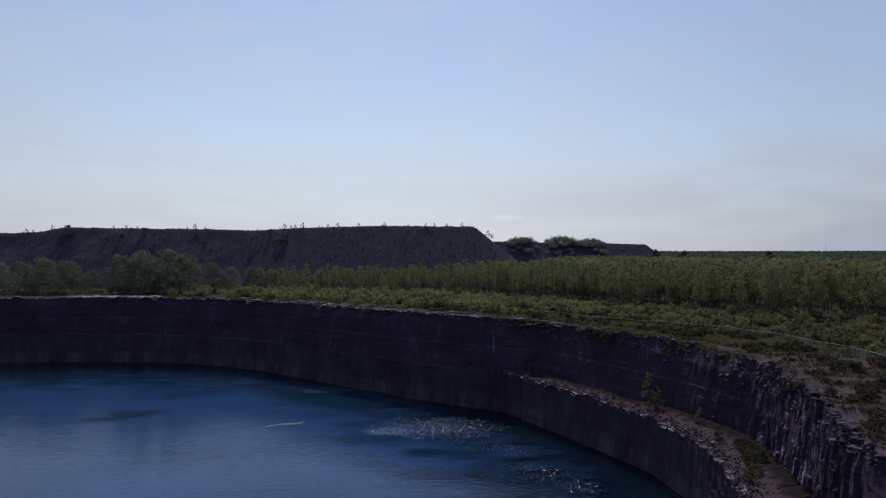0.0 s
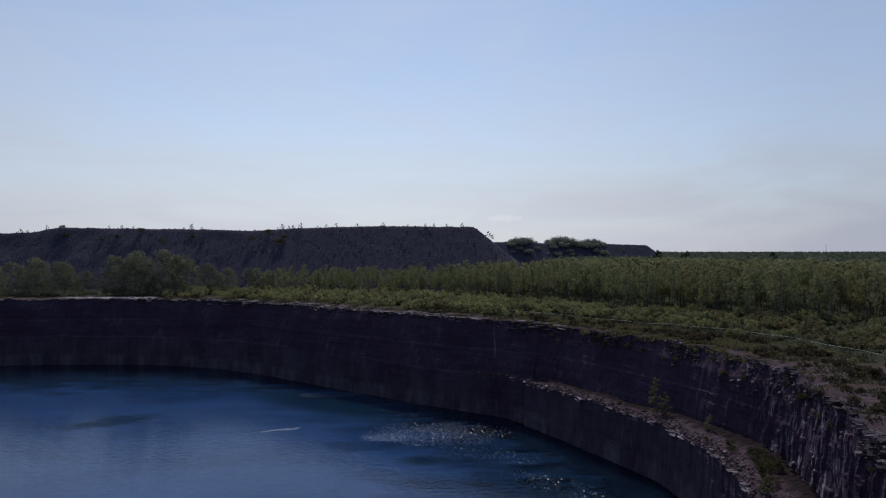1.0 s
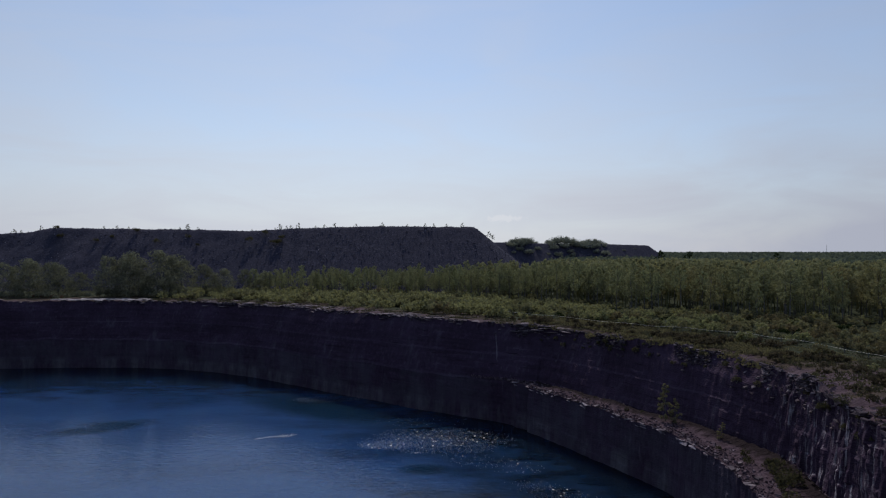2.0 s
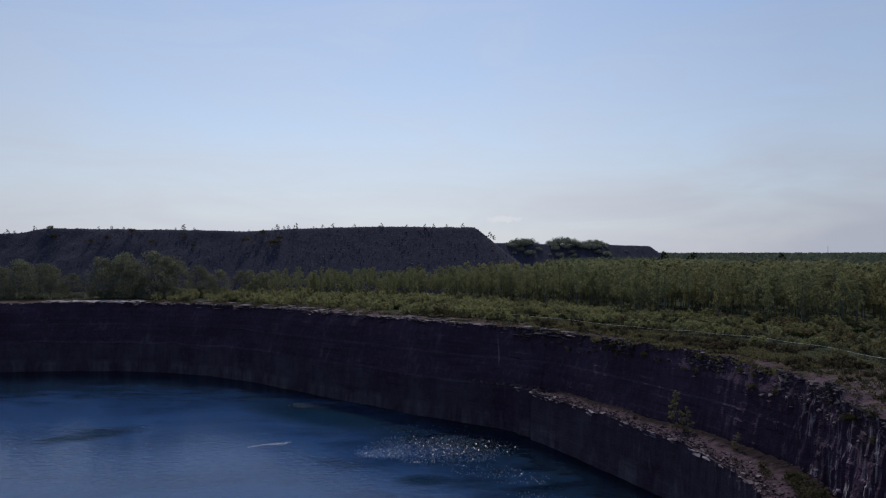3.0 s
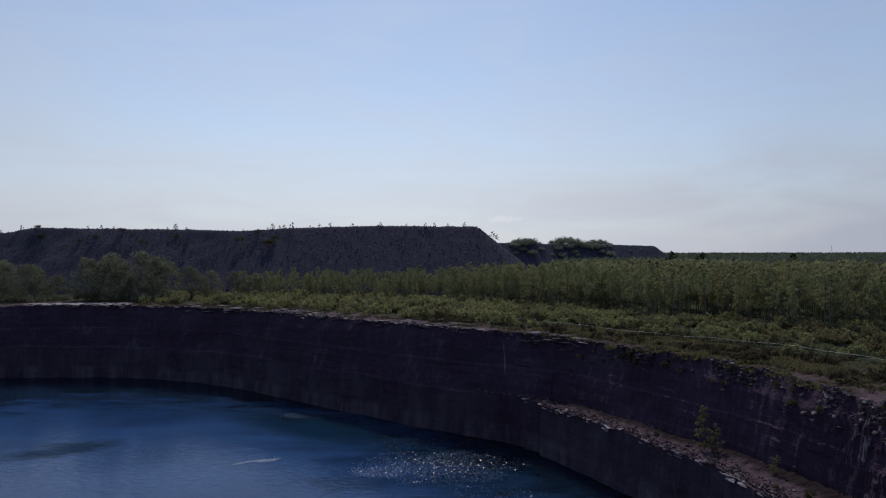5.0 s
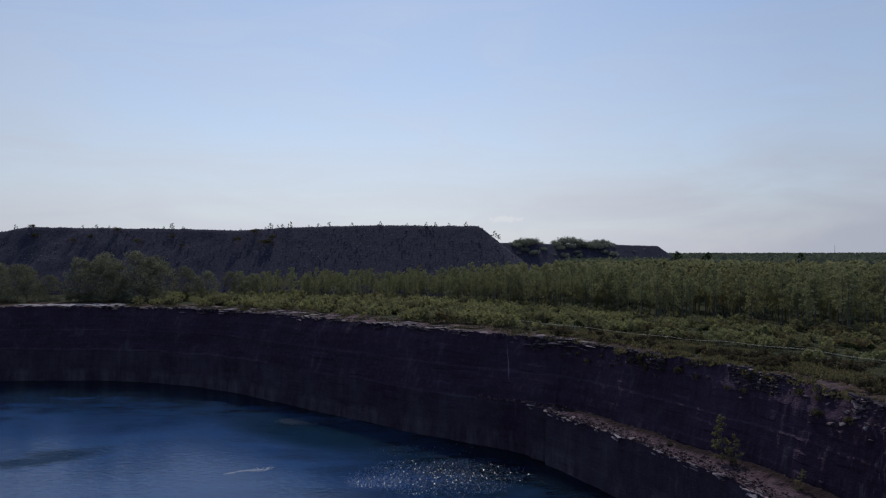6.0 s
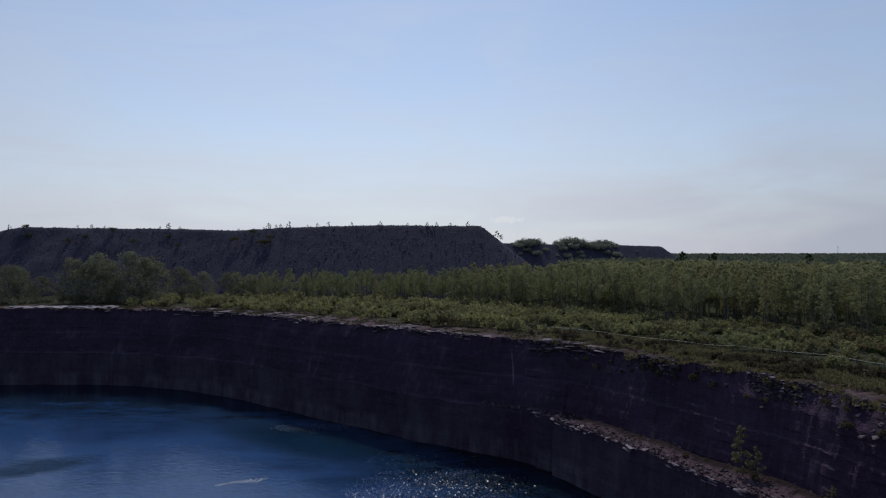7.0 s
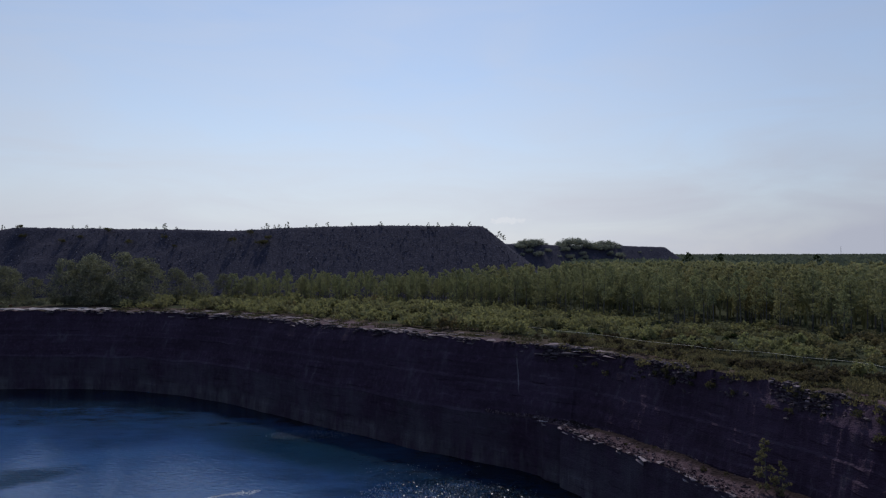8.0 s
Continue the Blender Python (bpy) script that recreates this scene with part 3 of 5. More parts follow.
def build_water():
    ring = RIM[::4, :2] + INWARD[::4] * (RIM[::4, 2] + RIM[::4, 3] - 2.5)[:, None]
    n = len(ring)
    verts = [(*CENTRE, 0.0)]
    for u in (0.25, 0.5, 0.75, 1.0):
        verts += [(*(CENTRE + (p - CENTRE) * u), 0.0) for p in ring]
    verts += [(*p, -40.0) for p in ring] + [(*CENTRE, -40.0)]
    faces = [(0, 1 + i, 1 + (i + 1) % n) for i in range(n)]
    for k in range(4):
        o, q = 1 + k * n, 1 + (k + 1) * n
        faces += [(o + i, q + i, q + (i + 1) % n, o + (i + 1) % n) for i in range(n)]
    o = 1 + 4 * n
    faces += [(5 * n + 1, o + (i + 1) % n, o + i) for i in range(n)]
    bm = bmesh.new()
    bm.from_mesh(mesh_of("water_shape", verts, faces, MAT_WATER))
    bmesh.ops.recalc_face_normals(bm, faces=bm.faces[:])
    me = bpy.data.meshes.new("water")
    bm.to_mesh(me)
    bm.free()
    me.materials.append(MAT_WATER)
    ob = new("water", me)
    return tagged(ob, "deep blue lake water with wind ripples filling the quarry", "water", kind="structure")


water = build_water()


# ---- waste rock piles ----
def rock_pile(name, crest, half_depth, slope, label, seed):
    """A long heap at the angle of repose; crest: rows of x, y, height."""
    c = np.array(crest, dtype=float)
    seg = np.concatenate([[0], np.cumsum(np.linalg.norm(np.diff(c[:, :2], axis=0), axis=1))])
    top = c[:, 2].max()
    reach = (top - GROUND_Z) / slope
    x0, x1 = c[:, 0].min() - reach - 4, c[:, 0].max() + reach + 4
    y0, y1 = c[:, 1].min() - half_depth - reach - 4, c[:, 1].max() + half_depth + reach + 4
    step = 1.3
    xs, ys = np.arange(x0, x1, step), np.arange(y0, y1, step)
    verts = np.zeros((len(ys), len(xs), 3))
    for j, y in enumerate(ys):
        for i, x in enumerate(xs):
            cx = min(max(x, c[0, 0]), c[-1, 0])
            cy, cz = np.interp(cx, c[:, 0], c[:, 1]), np.interp(cx, c[:, 0], c[:, 2])
            rough = min(1.0, max(0.0, (-70 - x) / 60))      # the older, weathered end
            gully = 2.6 * fbm(x * 0.03, seed, 0.0, 2) + 0.35 * fbm(x * 0.14 + 0.05 * y, y * 0.02, seed, 2) + 3.0 * rough * fbm(x * 0.05 - 0.02 * y, y * 0.05, seed, 3)
            away = math.hypot(x - cx, 1.08 * max(0.0, abs(y - cy) - half_depth + gully))
            z = cz - away * slope + 0.3 * fbm(x * 0.3, y * 0.3, seed + 3, 3)
            z = min(z, cz + 0.45 * fbm(x * 0.12, y * 0.12, seed + 8, 4))
            verts[j, i] = (x, y, max(z, GROUND_Z - 1.5))
    idx = np.arange(len(xs) * len(ys)).reshape(len(ys), len(xs))
    quads = np.stack([idx[:-1, :-1], idx[:-1, 1:], idx[1:, 1:], idx[1:, :-1]], axis=-1).reshape(-1, 4)
    flat = verts.reshape(-1, 3)
    keep = flat[quads][:, :, 2].max(axis=1) > GROUND_Z - 1.4
    ob = new(name, big_mesh(name, flat, quads[keep], MAT_PILE, True))
    tagged(ob, label, "rock mound", "waste rock mounds")
    return ob, verts, xs, ys


PILE_A = [(-300, 270, 43.2), (-215, 271, 43.8), (-196, 271, 43.6), (-184, 271, 44.2), (-172, 271, 46.2), (-140, 271, 45.8), (-110, 270, 45.4), (-85, 270, 44.8),
          (-72, 270, 45.6), (-45, 270, 46.6), (-20, 270, 47.0), (14, 270, 46.5)]
PILE_B = [(-20, 480, 43.4), (45, 480, 43.6), (90, 488, 42.6), (130, 492, 42.4), (168, 495, 41.4)]
pile_a, pile_a_grid, pa_x, pa_y = rock_pile("rock_mound", PILE_A, 9, 0.8, "long flat-topped heap of dark grey waste rock", 11.0)
pile_b, pile_b_grid, pb_x, pb_y = rock_pile("rock_mound", PILE_B, 12, 0.75, "lower distant heap of dark waste rock with bushes on top", 23.0)


def loose_stones(rng, n):
    """Corners and faces of n small angular stones of unit size about the origin."""
    cube = np.array([(x, y, z) for x in (-0.5, 0.5) for y in (-0.5, 0.5) for z in (-0.5, 0.5)])
    faces = np.array([(0, 1, 3, 2), (4, 6, 7, 5), (0, 4, 5, 1), (2, 3, 7, 6), (0, 2, 6, 4), (1, 5, 7, 3)])
    v = cube[None] * rng.uniform(0.55, 1.2, (n, 1, 3)) + rng.uniform(-0.2, 0.2, (n, 8, 3))
    a, b = rng.uniform(0, 6.28, n), rng.uniform(-0.6, 0.6, n)
    ca, sa, cb, sb = np.cos(a)[:, None], np.sin(a)[:, None], np.cos(b)[:, None], np.sin(b)[:, None]
    x, y, z = v[..., 0], v[..., 1], v[..., 2]
    y, z = y * cb - z * sb, y * sb + z * cb
    x, y = x * ca - y * sa, x * sa + y * ca
    q = faces[None] + 8 * np.arange(n)[:, None, None]
    return np.stack([x, y, z], axis=-1), q.reshape(-1, 4)


def stones_on(rng, places, sizes):
    v, q = loose_stones(rng, len(places))
    v = v * np.asarray(sizes)[:, None, None] + np.asarray(places)[:, None, :]
    return v.reshape(-1, 3), q


def heap_stones(ob, grid, xs, ys, n, seed):
    rng = np.random.RandomState(seed)
    places, sizes = [], []
    for _ in range(n * 3):
        i, j = rng.randint(len(xs)), rng.randint(len(ys) * 6 // 10)
        p = grid[j, i]
        if p[2] < GROUND_Z + 1 or len(places) >= n:
            continue
        places.append(p + np.array((*rng.uniform(-0.6, 0.6, 2), 0.04)))
        sizes.append(0.14 + 0.3 * rng.uniform() ** 3)
    v, q = stones_on(rng, places, sizes)
    tagged(child("rubble", big_mesh("heap_rubble", v, q, MAT_PILE_STONE), ob, "loose angular waste rock"), kind="stuff")


heap_stones(pile_a, pile_a_grid, pa_x, pa_y, 15000, 3)
heap_stones(pile_b, pile_b_grid, pb_x, pb_y, 2200, 4)


# ---- vegetation ----
def tube(path, radii, sides=6):
    """Vertices and quads of a tapered tube along a path."""
    verts, quads = [], []
    for k, (p, r) in enumerate(zip(path, radii)):
        for a in range(sides):
            t = 2 * math.pi * a / sides
            verts.append((p[0] + r * math.cos(t), p[1] + r * math.sin(t), p[2]))
        if k:
            o, q = (k - 1) * sides, k * sides
            quads += [(o + a, o + (a + 1) % sides, q + (a + 1) % sides, q + a) for a in range(sides)]
    return np.array(verts), np.array(quads)


def joined(parts):
    verts, quads, o = [], [], 0
    for v, q in parts:
        verts.append(v)
        quads.append(q + o)
        o += len(v)
    return np.concatenate(verts), np.concatenate(quads)


def leaf_cloud(rng, clumps, per_clump, size, flat=0.75):
    """Leaf sprays, each a bent four-cornered blade of its own, gathered in clumps (x, y, z, radius)."""
    clumps = np.asarray(clumps, dtype=float)
    c = np.repeat(clumps, per_clump, axis=0)
    n = len(c)
    d = rng.normal(size=(n, 3))
    d /= np.linalg.norm(d, axis=1)[:, None]
    r = c[:, 3] * rng.uniform(0.35, 1.08, n) ** 0.6
    p = c[:, :3] + d * r[:, None] * np.array((1, 1, flat))
    u = rng.normal(size=(n, 3))
    u /= np.linalg.norm(u, axis=1)[:, None]
    w = np.cross(u, d + 0.6 * rng.normal(size=(n, 3)))
    w /= np.linalg.norm(w, axis=1)[:, None] + 1e-6
    s = size * rng.uniform(0.55, 1.35, n)[:, None]
    k = rng.uniform(0.35, 0.75, n)[:, None]
    verts = np.stack([p - u * s, p + w * s * k, p + u * s * 1.1, p - w * s * k * 0.8], axis=1).reshape(-1, 3)
    return verts, np.arange(4 * n).reshape(n, 4)


def tree_arrays(seed, height, radius, base, clumps, per_clump, size, lean=0.3):
    """Trunk, limbs and leaves of a broad-leaved tree whose crown begins at base times its height."""
    rng = np.random.RandomState(seed)
    bend = rng.uniform(-lean, lean, 2)
    path = [(bend[0] * u * u * 2, bend[1] * u * u * 2, height * u * 0.93) for u in (0, 0.25, 0.5, 0.75, 1)]
    wood = [tube(path, [0.013 * height * (1 - 0.88 * u) for u in (0, 0.25, 0.5, 0.75, 1)])]
    tops = []
    for k in range(clumps):
        u = base + (1 - base) * ((k + rng.uniform(0, 1)) / clumps)
        v = (u - base) / (1 - base)
        reach = radius * (0.35 + 1.1 * math.sin(math.pi * min(1, 0.18 + 0.78 * v)) ** 0.8) * rng.uniform(0.35, 1.0) * (1 - 0.35 * v)
        a = rng.uniform(0, 2 * math.pi)
        ax, ay = bend[0] * u * u * 2, bend[1] * u * u * 2
        tip = (ax + reach * math.cos(a), ay + reach * math.sin(a), height * u * 0.95)
        tops.append((*tip, radius * rng.uniform(0.26, 0.5) * (1.05 - 0.4 * v)))
        if k % max(1, clumps // 4) == 1 and len(wood) < 5:
            z0 = max(height * base * 0.8, tip[2] - reach * 0.9)
            mid = (ax + reach * 0.45 * math.cos(a), ay + reach * 0.45 * math.sin(a), z0 + 0.55 * (tip[2] - z0))
            wood.append(tube([(ax, ay, z0), mid, tip], [0.006 * height, 0.004 * height, 0.001 * height], 4))
    return wood, leaf_cloud(rng, tops, per_clump, size)


def bush_arrays(seed, height, radius, clumps, per_clump, size):
    rng = np.random.RandomState(seed)
    wood, tops = [], []
    for k in range(clumps):
        a, r = rng.uniform(0, 2 * math.pi), radius * math.sqrt(rng.uniform(0.02, 1)) * 0.75
        z = height * (1 - 0.55 * (r / radius) ** 2) * rng.uniform(0.45, 0.9)
        tip = (r * math.cos(a), r * math.sin(a), z)
        tops.append((*tip, min(height, radius) * rng.uniform(0.25, 0.42)))
        if len(wood) < 3:
            wood.append(tube([(0.15 * tip[0], 0.15 * tip[1], -0.1), (0.6 * tip[0], 0.6 * tip[1], z * 0.6), tip], [0.02 * height, 0.014 * height, 0.004 * height], 4))
    return wood, leaf_cloud(rng, tops, per_clump, size, 0.9)


def plant(name, arrays, leaves_material, label, category, group, crown="crown"):
    """A plant of its own: an Empty at its foot with its wood and its crown."""
    wood, (lv, lq) = arrays
    root = tagged(new(name), label, category, group)
    trunk = None
    for k, (wv, wq) in enumerate(wood):
        part_name = "stem" if crown != "crown" else "limb" if k else "trunk"
        ob = child(part_name, big_mesh(part_name, wv, wq, MAT_BARK, True), trunk or root)
        if part_name == "trunk":
            trunk = ob
    child(crown, big_mesh(name + "_leaves", lv, lq, leaves_material), root)
    return root


def placed(arrays, x, y, z, scale, turn, squeeze=1.0):
    v, q = arrays
    c, s_ = math.cos(turn), math.sin(turn)
    m = np.array(((c, -s_, 0), (s_, c, 0), (0, 0, squeeze)))
    return (v * scale) @ m.T + np.array((x, y, z)), q


RIM_XY = RIM[:, :2]


def rim_away(x, y):
    """How far outside the crest a place lies (negative: in the pit)."""
    d = RIM_XY - np.array((x, y))
    i = int((d * d).sum(axis=1).argmin())
    return float(np.dot(d[i], INWARD[i])), i


def scatter(kinds, spots, stuff_after, rng, name, material, label, category, group, stuff_name, stuff_label, crown="crown"):
    """The first spots become plants of their own, the others one joined mass."""
    first = [plant(name, k, material, label, category, group, crown) for k in kinds]
    used = set()
    rest = []
    for n, (x, y, z, size) in enumerate(spots):
        k = rng.randint(len(kinds))
        turn = rng.uniform(0, 2 * math.pi)
        if n < stuff_after:
            m = pose(x, y, z, 0, 0, math.degrees(turn)) @ Matrix.Diagonal((size, size, size * rng.uniform(0.9, 1.12), 1))
            if k not in used:
                used.add(k)
                first[k].matrix_basis = m
            else:
                ob = copy_thing(first[k], pose(0, 0, 0))
                ob.matrix_basis = m
        else:
            rest.append(placed(kinds[k][1], x, y, z, size, turn, rng.uniform(0.85, 1.15)))
            rest.append(placed(kinds[k][0][0], x, y, z, size, turn))
    for k, ob in enumerate(first):
        if k not in used:
            for c in list(ob.children_recursive):
                bpy.data.objects.remove(c)
            bpy.data.objects.remove(ob)
    if rest:
        v, q = joined(rest)
        tagged(new(stuff_name, big_mesh(stuff_name, v, q, material)), stuff_label, category, kind="stuff")


# the edge of the young wood, from beside the pit away past the rock piles
EDGE = np.array([(114, 86), (100, 110), (88, 124), (75, 134), (61, 143), (49, 154), (36, 169), (24, 180), (9, 193), (-18, 204), (-38, 211), (-60, 216), (-84, 218)], dtype=float)


def behind_edge(x, y):
    """How far a place lies behind the wood's edge (negative: in front of it)."""
    best, val = 1e9, 0.0
    p = np.array((x, y))
    for a, b in zip(EDGE[:-1], EDGE[1:]):
        t = b - a
        u = min(1.0, max(0.0, np.dot(p - a, t) / np.dot(t, t)))
        q = a + t * u
        d = np.linalg.norm(p - q)
        if d < best:
            n = np.array((t[1], -t[0]))
            n /= np.linalg.norm(n)
            best, val = d, float(np.dot(p - q, n))
    return math.copysign(best, val)


def on_pile_a(x, y):
    return y > 231 and x < 60 - 0.9 * (275 - y)


def build_wood():
    rng = np.random.RandomState(5)
    kinds = [tree_arrays(100 + k, 11.8, 1.45 + 0.2 * (k % 3), 0.28 + 0.08 * (k % 4), 42, 24, 0.19) for k in range(9)]
    near, mid = [], []
    for _ in range(12500):
        x, y = rng.uniform(-70, 260), rng.uniform(80, 420)
        b = behind_edge(x, y)
        if b < 0 or b > 118 or on_pile_a(x, y) or y < 70:
            continue
        if any((x - q[0]) ** 2 + (y - q[1]) ** 2 < 2.2 for q in near[-200:]):
            continue
        young = 1.0 - 0.24 * min(1.0, max(0.0, (45 - x) / 60))
        size = young * rng.uniform(0.74, 1.14) * (1.0 + 0.06 * fbm(x * 0.03, y * 0.03, 2.0, 2))
        (near if b < 26 else mid).append((x, y, GROUND_Z - 0.1, size))
    near.sort(key=lambda p: behind_edge(p[0], p[1]))

    def turning(x, y):
        return fbm(x * 0.04, y * 0.04, 5.0, 2) + (x - 75) / 160 > 0.2

    green = [p for p in near if not turning(p[0], p[1])]
    yellow = [p for p in near if turning(p[0], p[1])]
    scatter(kinds, green, 200, rng, "poplar", MAT_POPLAR, "slender young poplar with grey trunk and green late-summer crown", "tree", "young wood behind the quarry", "poplar_thicket", "dense young poplars behind the quarry rim")
    scatter(kinds, yellow, 90, rng, "poplar", MAT_TURNING, "slender young poplar with a yellowing crown", "tree", "young wood behind the quarry", "yellowing_thicket", "dense yellowing young trees behind the rim")
    light = [tree_arrays(140 + k, 12.0, 1.9, 0.4, 12, 9, 0.54) for k in range(6)]
    for tint, material, name, label in ((False, MAT_POPLAR, "woodland", "deep green woodland canopy reaching away"), (True, MAT_TURNING, "yellowing_woodland", "patches of yellowing woodland canopy")):
        rest = []
        for x, y, z, size in mid:
            if turning(x, y) != tint:
                continue
            k, turn = rng.randint(6), rng.uniform(0, 6.28)
            rest.append(placed(light[k][1], x, y, z, size, turn))
            rest.append(placed(light[k][0][0], x, y, z, size, turn))
        v, q = joined(rest)
        tagged(new(name, big_mesh(name, v, q, material)), label, "woodland", kind="stuff")
    rest = []
    for n in range(4300):
        d = 130 * (36 ** rng.uniform(0, 1))
        a = radians(rng.uniform(8, 62))
        x, y = 40 + d * math.sin(a), 120 + d * math.cos(a)
        if behind_edge(x, y) < 120:
            continue
        grow = 1.0 + d / 330
        clumps = [(rng.normal() * 2.2 * grow, rng.normal() * 2.2 * grow, rng.uniform(7.0, 11.0), 1.7 * min(grow, 2.2)) for _ in range(4)]
        lv, lq = leaf_cloud(rng, clumps, 7, 0.9 * min(grow, 3.5), 0.7 / min(grow, 2.0))
        rest.append((lv * np.array((1, 1, 1)) + np.array((x, y, GROUND_Z + plain_rise(d) + rng.uniform(-0.3, 0.5))), lq))
    v, q = joined(rest)
    tagged(new("distant_woods", big_mesh("distant_woods", v, q, MAT_FAR)), "flat wooded plain stretching to the horizon", "woodland", kind="stuff")


build_wood()


CABLE = np.array([(10, 154), (17, 148), (25, 139), (33, 130), (38, 124), (42, 121), (47, 117.5), (52, 113), (55.5, 108), (58, 102), (60, 94), (61, 86), (61, 76), (58, 55), (50, 30)], dtype=float)


def by_cable(x, y):
    """Distance from the cable along the rim."""
    p, best = np.array((x, y)), 1e9
    for a, b in zip(CABLE[:-1], CABLE[1:]):
        t = b - a
        u = min(1.0, max(0.0, np.dot(p - a, t) / np.dot(t, t)))
        best = min(best, np.linalg.norm(p - a - t * u))
    return best


def by_rim(x, y):
    """How far the cable runs from the rim abreast of a place."""
    d = np.linalg.norm(CABLE - np.array((x, y)), axis=1)
    return rim_away(*CABLE[int(d.argmin())])[0]


def build_shrubs():
    rng = np.random.RandomState(8)
    kinds = [bush_arrays(200 + k, 1.9, 1.5, 10, 20, 0.25) for k in range(7)]
    light = [bush_arrays(220 + k, 2.0, 1.7, 9, 11, 0.29) for k in range(7)]
    spots = []
    for _ in range(14000):
        x, y = rng.uniform(-96, 150), rng.uniform(50, 236)
        away, i = rim_away(x, y)
        b = behind_edge(x, y)
        if away < (6.6 if x < 28 else 1.6) or b > 9:
            continue
        right = min(1.0, max(0.0, (x - 5) / 35))
        if away < 2.0 + 2.5 * fbm(x * 0.2, y * 0.2, 31.0, 2) + (9.0 + 3.0 * fbm(x * 0.12, y * 0.12, 6.0, 2)) * right:
            continue
        if rng.uniform() > 0.62 + 0.9 * fbm(x * 0.1, y * 0.1, 1.0, 2):
            continue
        if x > 12 and by_cable(x, y) < (4.6 if away < by_rim(x, y) else 2.2):
            continue
        size = rng.uniform(0.3, 1.25) * (1.3 - 0.4 * right) * (1 + 0.25 * fbm(x * 0.1, y * 0.1, 7.0, 2))
        spots.append((x, y, GROUND_Z - 0.1, size))
    spots.sort(key=lambda p: math.hypot(p[0] - 50, p[1] - 112))
    def tint(x, y):
        v = fbm(x * 0.13, y * 0.13, 21.0, 3) + 0.55 * min(1.0, max(0.0, (x - 38) / 30))
        return 0 if v < 0.2 else 1 if v < 0.6 else 2

    looks = ((MAT_SHRUB, "low leafy green shrub on the quarry rim", "shrub_cover", "belt of low green shrubs along the quarry rim"),
             (MAT_DULL, "low dull olive shrub on the quarry rim", "dull_shrub_cover", "patches of dull olive shrubs along the rim"),
             (MAT_OLIVE, "low browning shrub on the quarry rim", "browning_shrub_cover", "patches of browning shrubs along the rim"))
    for n, (material, label, mass, mass_label) in enumerate(looks):
        scatter(kinds, [p for p in spots[:290] if tint(p[0], p[1]) == n], 290, rng, "shrub", material, label, "shrub", "shrubs on the rim", "", "", "foliage")
        rest = [placed(light[rng.randint(7)][1], x, y, z, size, rng.uniform(0, 6.28), rng.uniform(0.8, 1.2)) for x, y, z, size in spots[290:] if tint(x, y) == n]
        v, q = joined(rest)
        tagged(new(mass, big_mesh(mass, v, q, material)), mass_label, "shrub", kind="stuff")

    junipers = [bush_arrays(260 + k, 1.5, 1.0, 9, 22, 0.16) for k in range(3)]
    dark = [(x, y, GROUND_Z - 0.1, rng.uniform(0.5, 1.0)) for x, y in rng.uniform((8, 95), (110, 190), (900, 2)) if -26 < behind_edge(x, y) < -2 and rim_away(x, y)[0] > 10 and by_cable(x, y) > 3]
    scatter(junipers, dark[:70], 70, rng, "juniper", MAT_CONIFER, "low dark green juniper among paler shrubs", "shrub", "junipers on the rim", "", "", "foliage")

    # brown scrub and dry grass on the bare strip by the edge
    dry = [bush_arrays(240 + k, 0.9, 1.5, 8, 18, 0.2) for k in range(4)]
    spots = []
    for _ in range(1500):
        x, y = rng.uniform(10, 75), rng.uniform(40, 140)
        away, i = rim_away(x, y)
        if 1.0 < away < 14 and by_cable(x, y) > 1.8 and fbm(x * 0.15, y * 0.15, 14.0, 2) > -0.02 and rng.uniform() < 0.7:
            spots.append((x, y, GROUND_Z - 0.15, rng.uniform(0.5, 1.5)))
    scatter(dry, spots[:240], 240, rng, "scrub", MAT_SCRUB, "low brown dried-out scrub on bare rock", "scrub", "dry scrub on the edge", "", "", "foliage")
    def tufts(name, n, inside, fits, tall, material, label):
        """Blades of grass in small tufts wherever a place fits."""
        places = []
        while len(places) < n:
            x, y = rng.uniform(-100, 85), rng.uniform(40, 215)
            away, i = rim_away(x, y)
            if inside < away and fits(x, y, away):
                z = upper[min(5, int(-away * 4)), i, 2] if away < 0 else CREST[i] if away < 1.5 else GROUND_Z
                places.append((x, y, z - 0.05))
        p = np.repeat(np.array(places), 4, axis=0) + np.concatenate([rng.uniform(-0.3, 0.3, (4 * n, 2)), np.zeros((4 * n, 1))], axis=1)
        a = rng.uniform(0, 6.28, 4 * n)
        w = np.stack([np.cos(a), np.sin(a), 0 * a], axis=1) * rng.uniform(0.06, 0.16, (4 * n, 1))
        up = np.stack([rng.uniform(-0.2, 0.2, 4 * n), rng.uniform(-0.2, 0.2, 4 * n), rng.uniform(0.3 * tall, tall, 4 * n)], axis=1)
        v = np.stack([p - w, p + w, p + up + 0.3 * w, p + up - 0.3 * w], axis=1).reshape(-1, 3)
        tagged(new(name, big_mesh(name, v, np.arange(16 * n).reshape(-1, 4), material)), label, "grass", kind="stuff")

    tufts("dry_grass", 8500, 0.0, lambda x, y, away: away < (17 if x > 0 else 6) and fbm(x * 0.2, y * 0.2, 14.0, 2) > -0.22, 0.34, MAT_DRY, "tufts of dry brown grass along the quarry edge")
    tufts("rim_grass", 6500, -0.7, lambda x, y, away: away < 13 and y > 88 and x > 18 and fbm(x * 0.25, y * 0.25, 51.0, 2) > -0.12 - 0.1 * (away > 0), 0.42, MAT_OLIVE, "olive green grass and weeds spilling over the quarry edge")


build_shrubs()


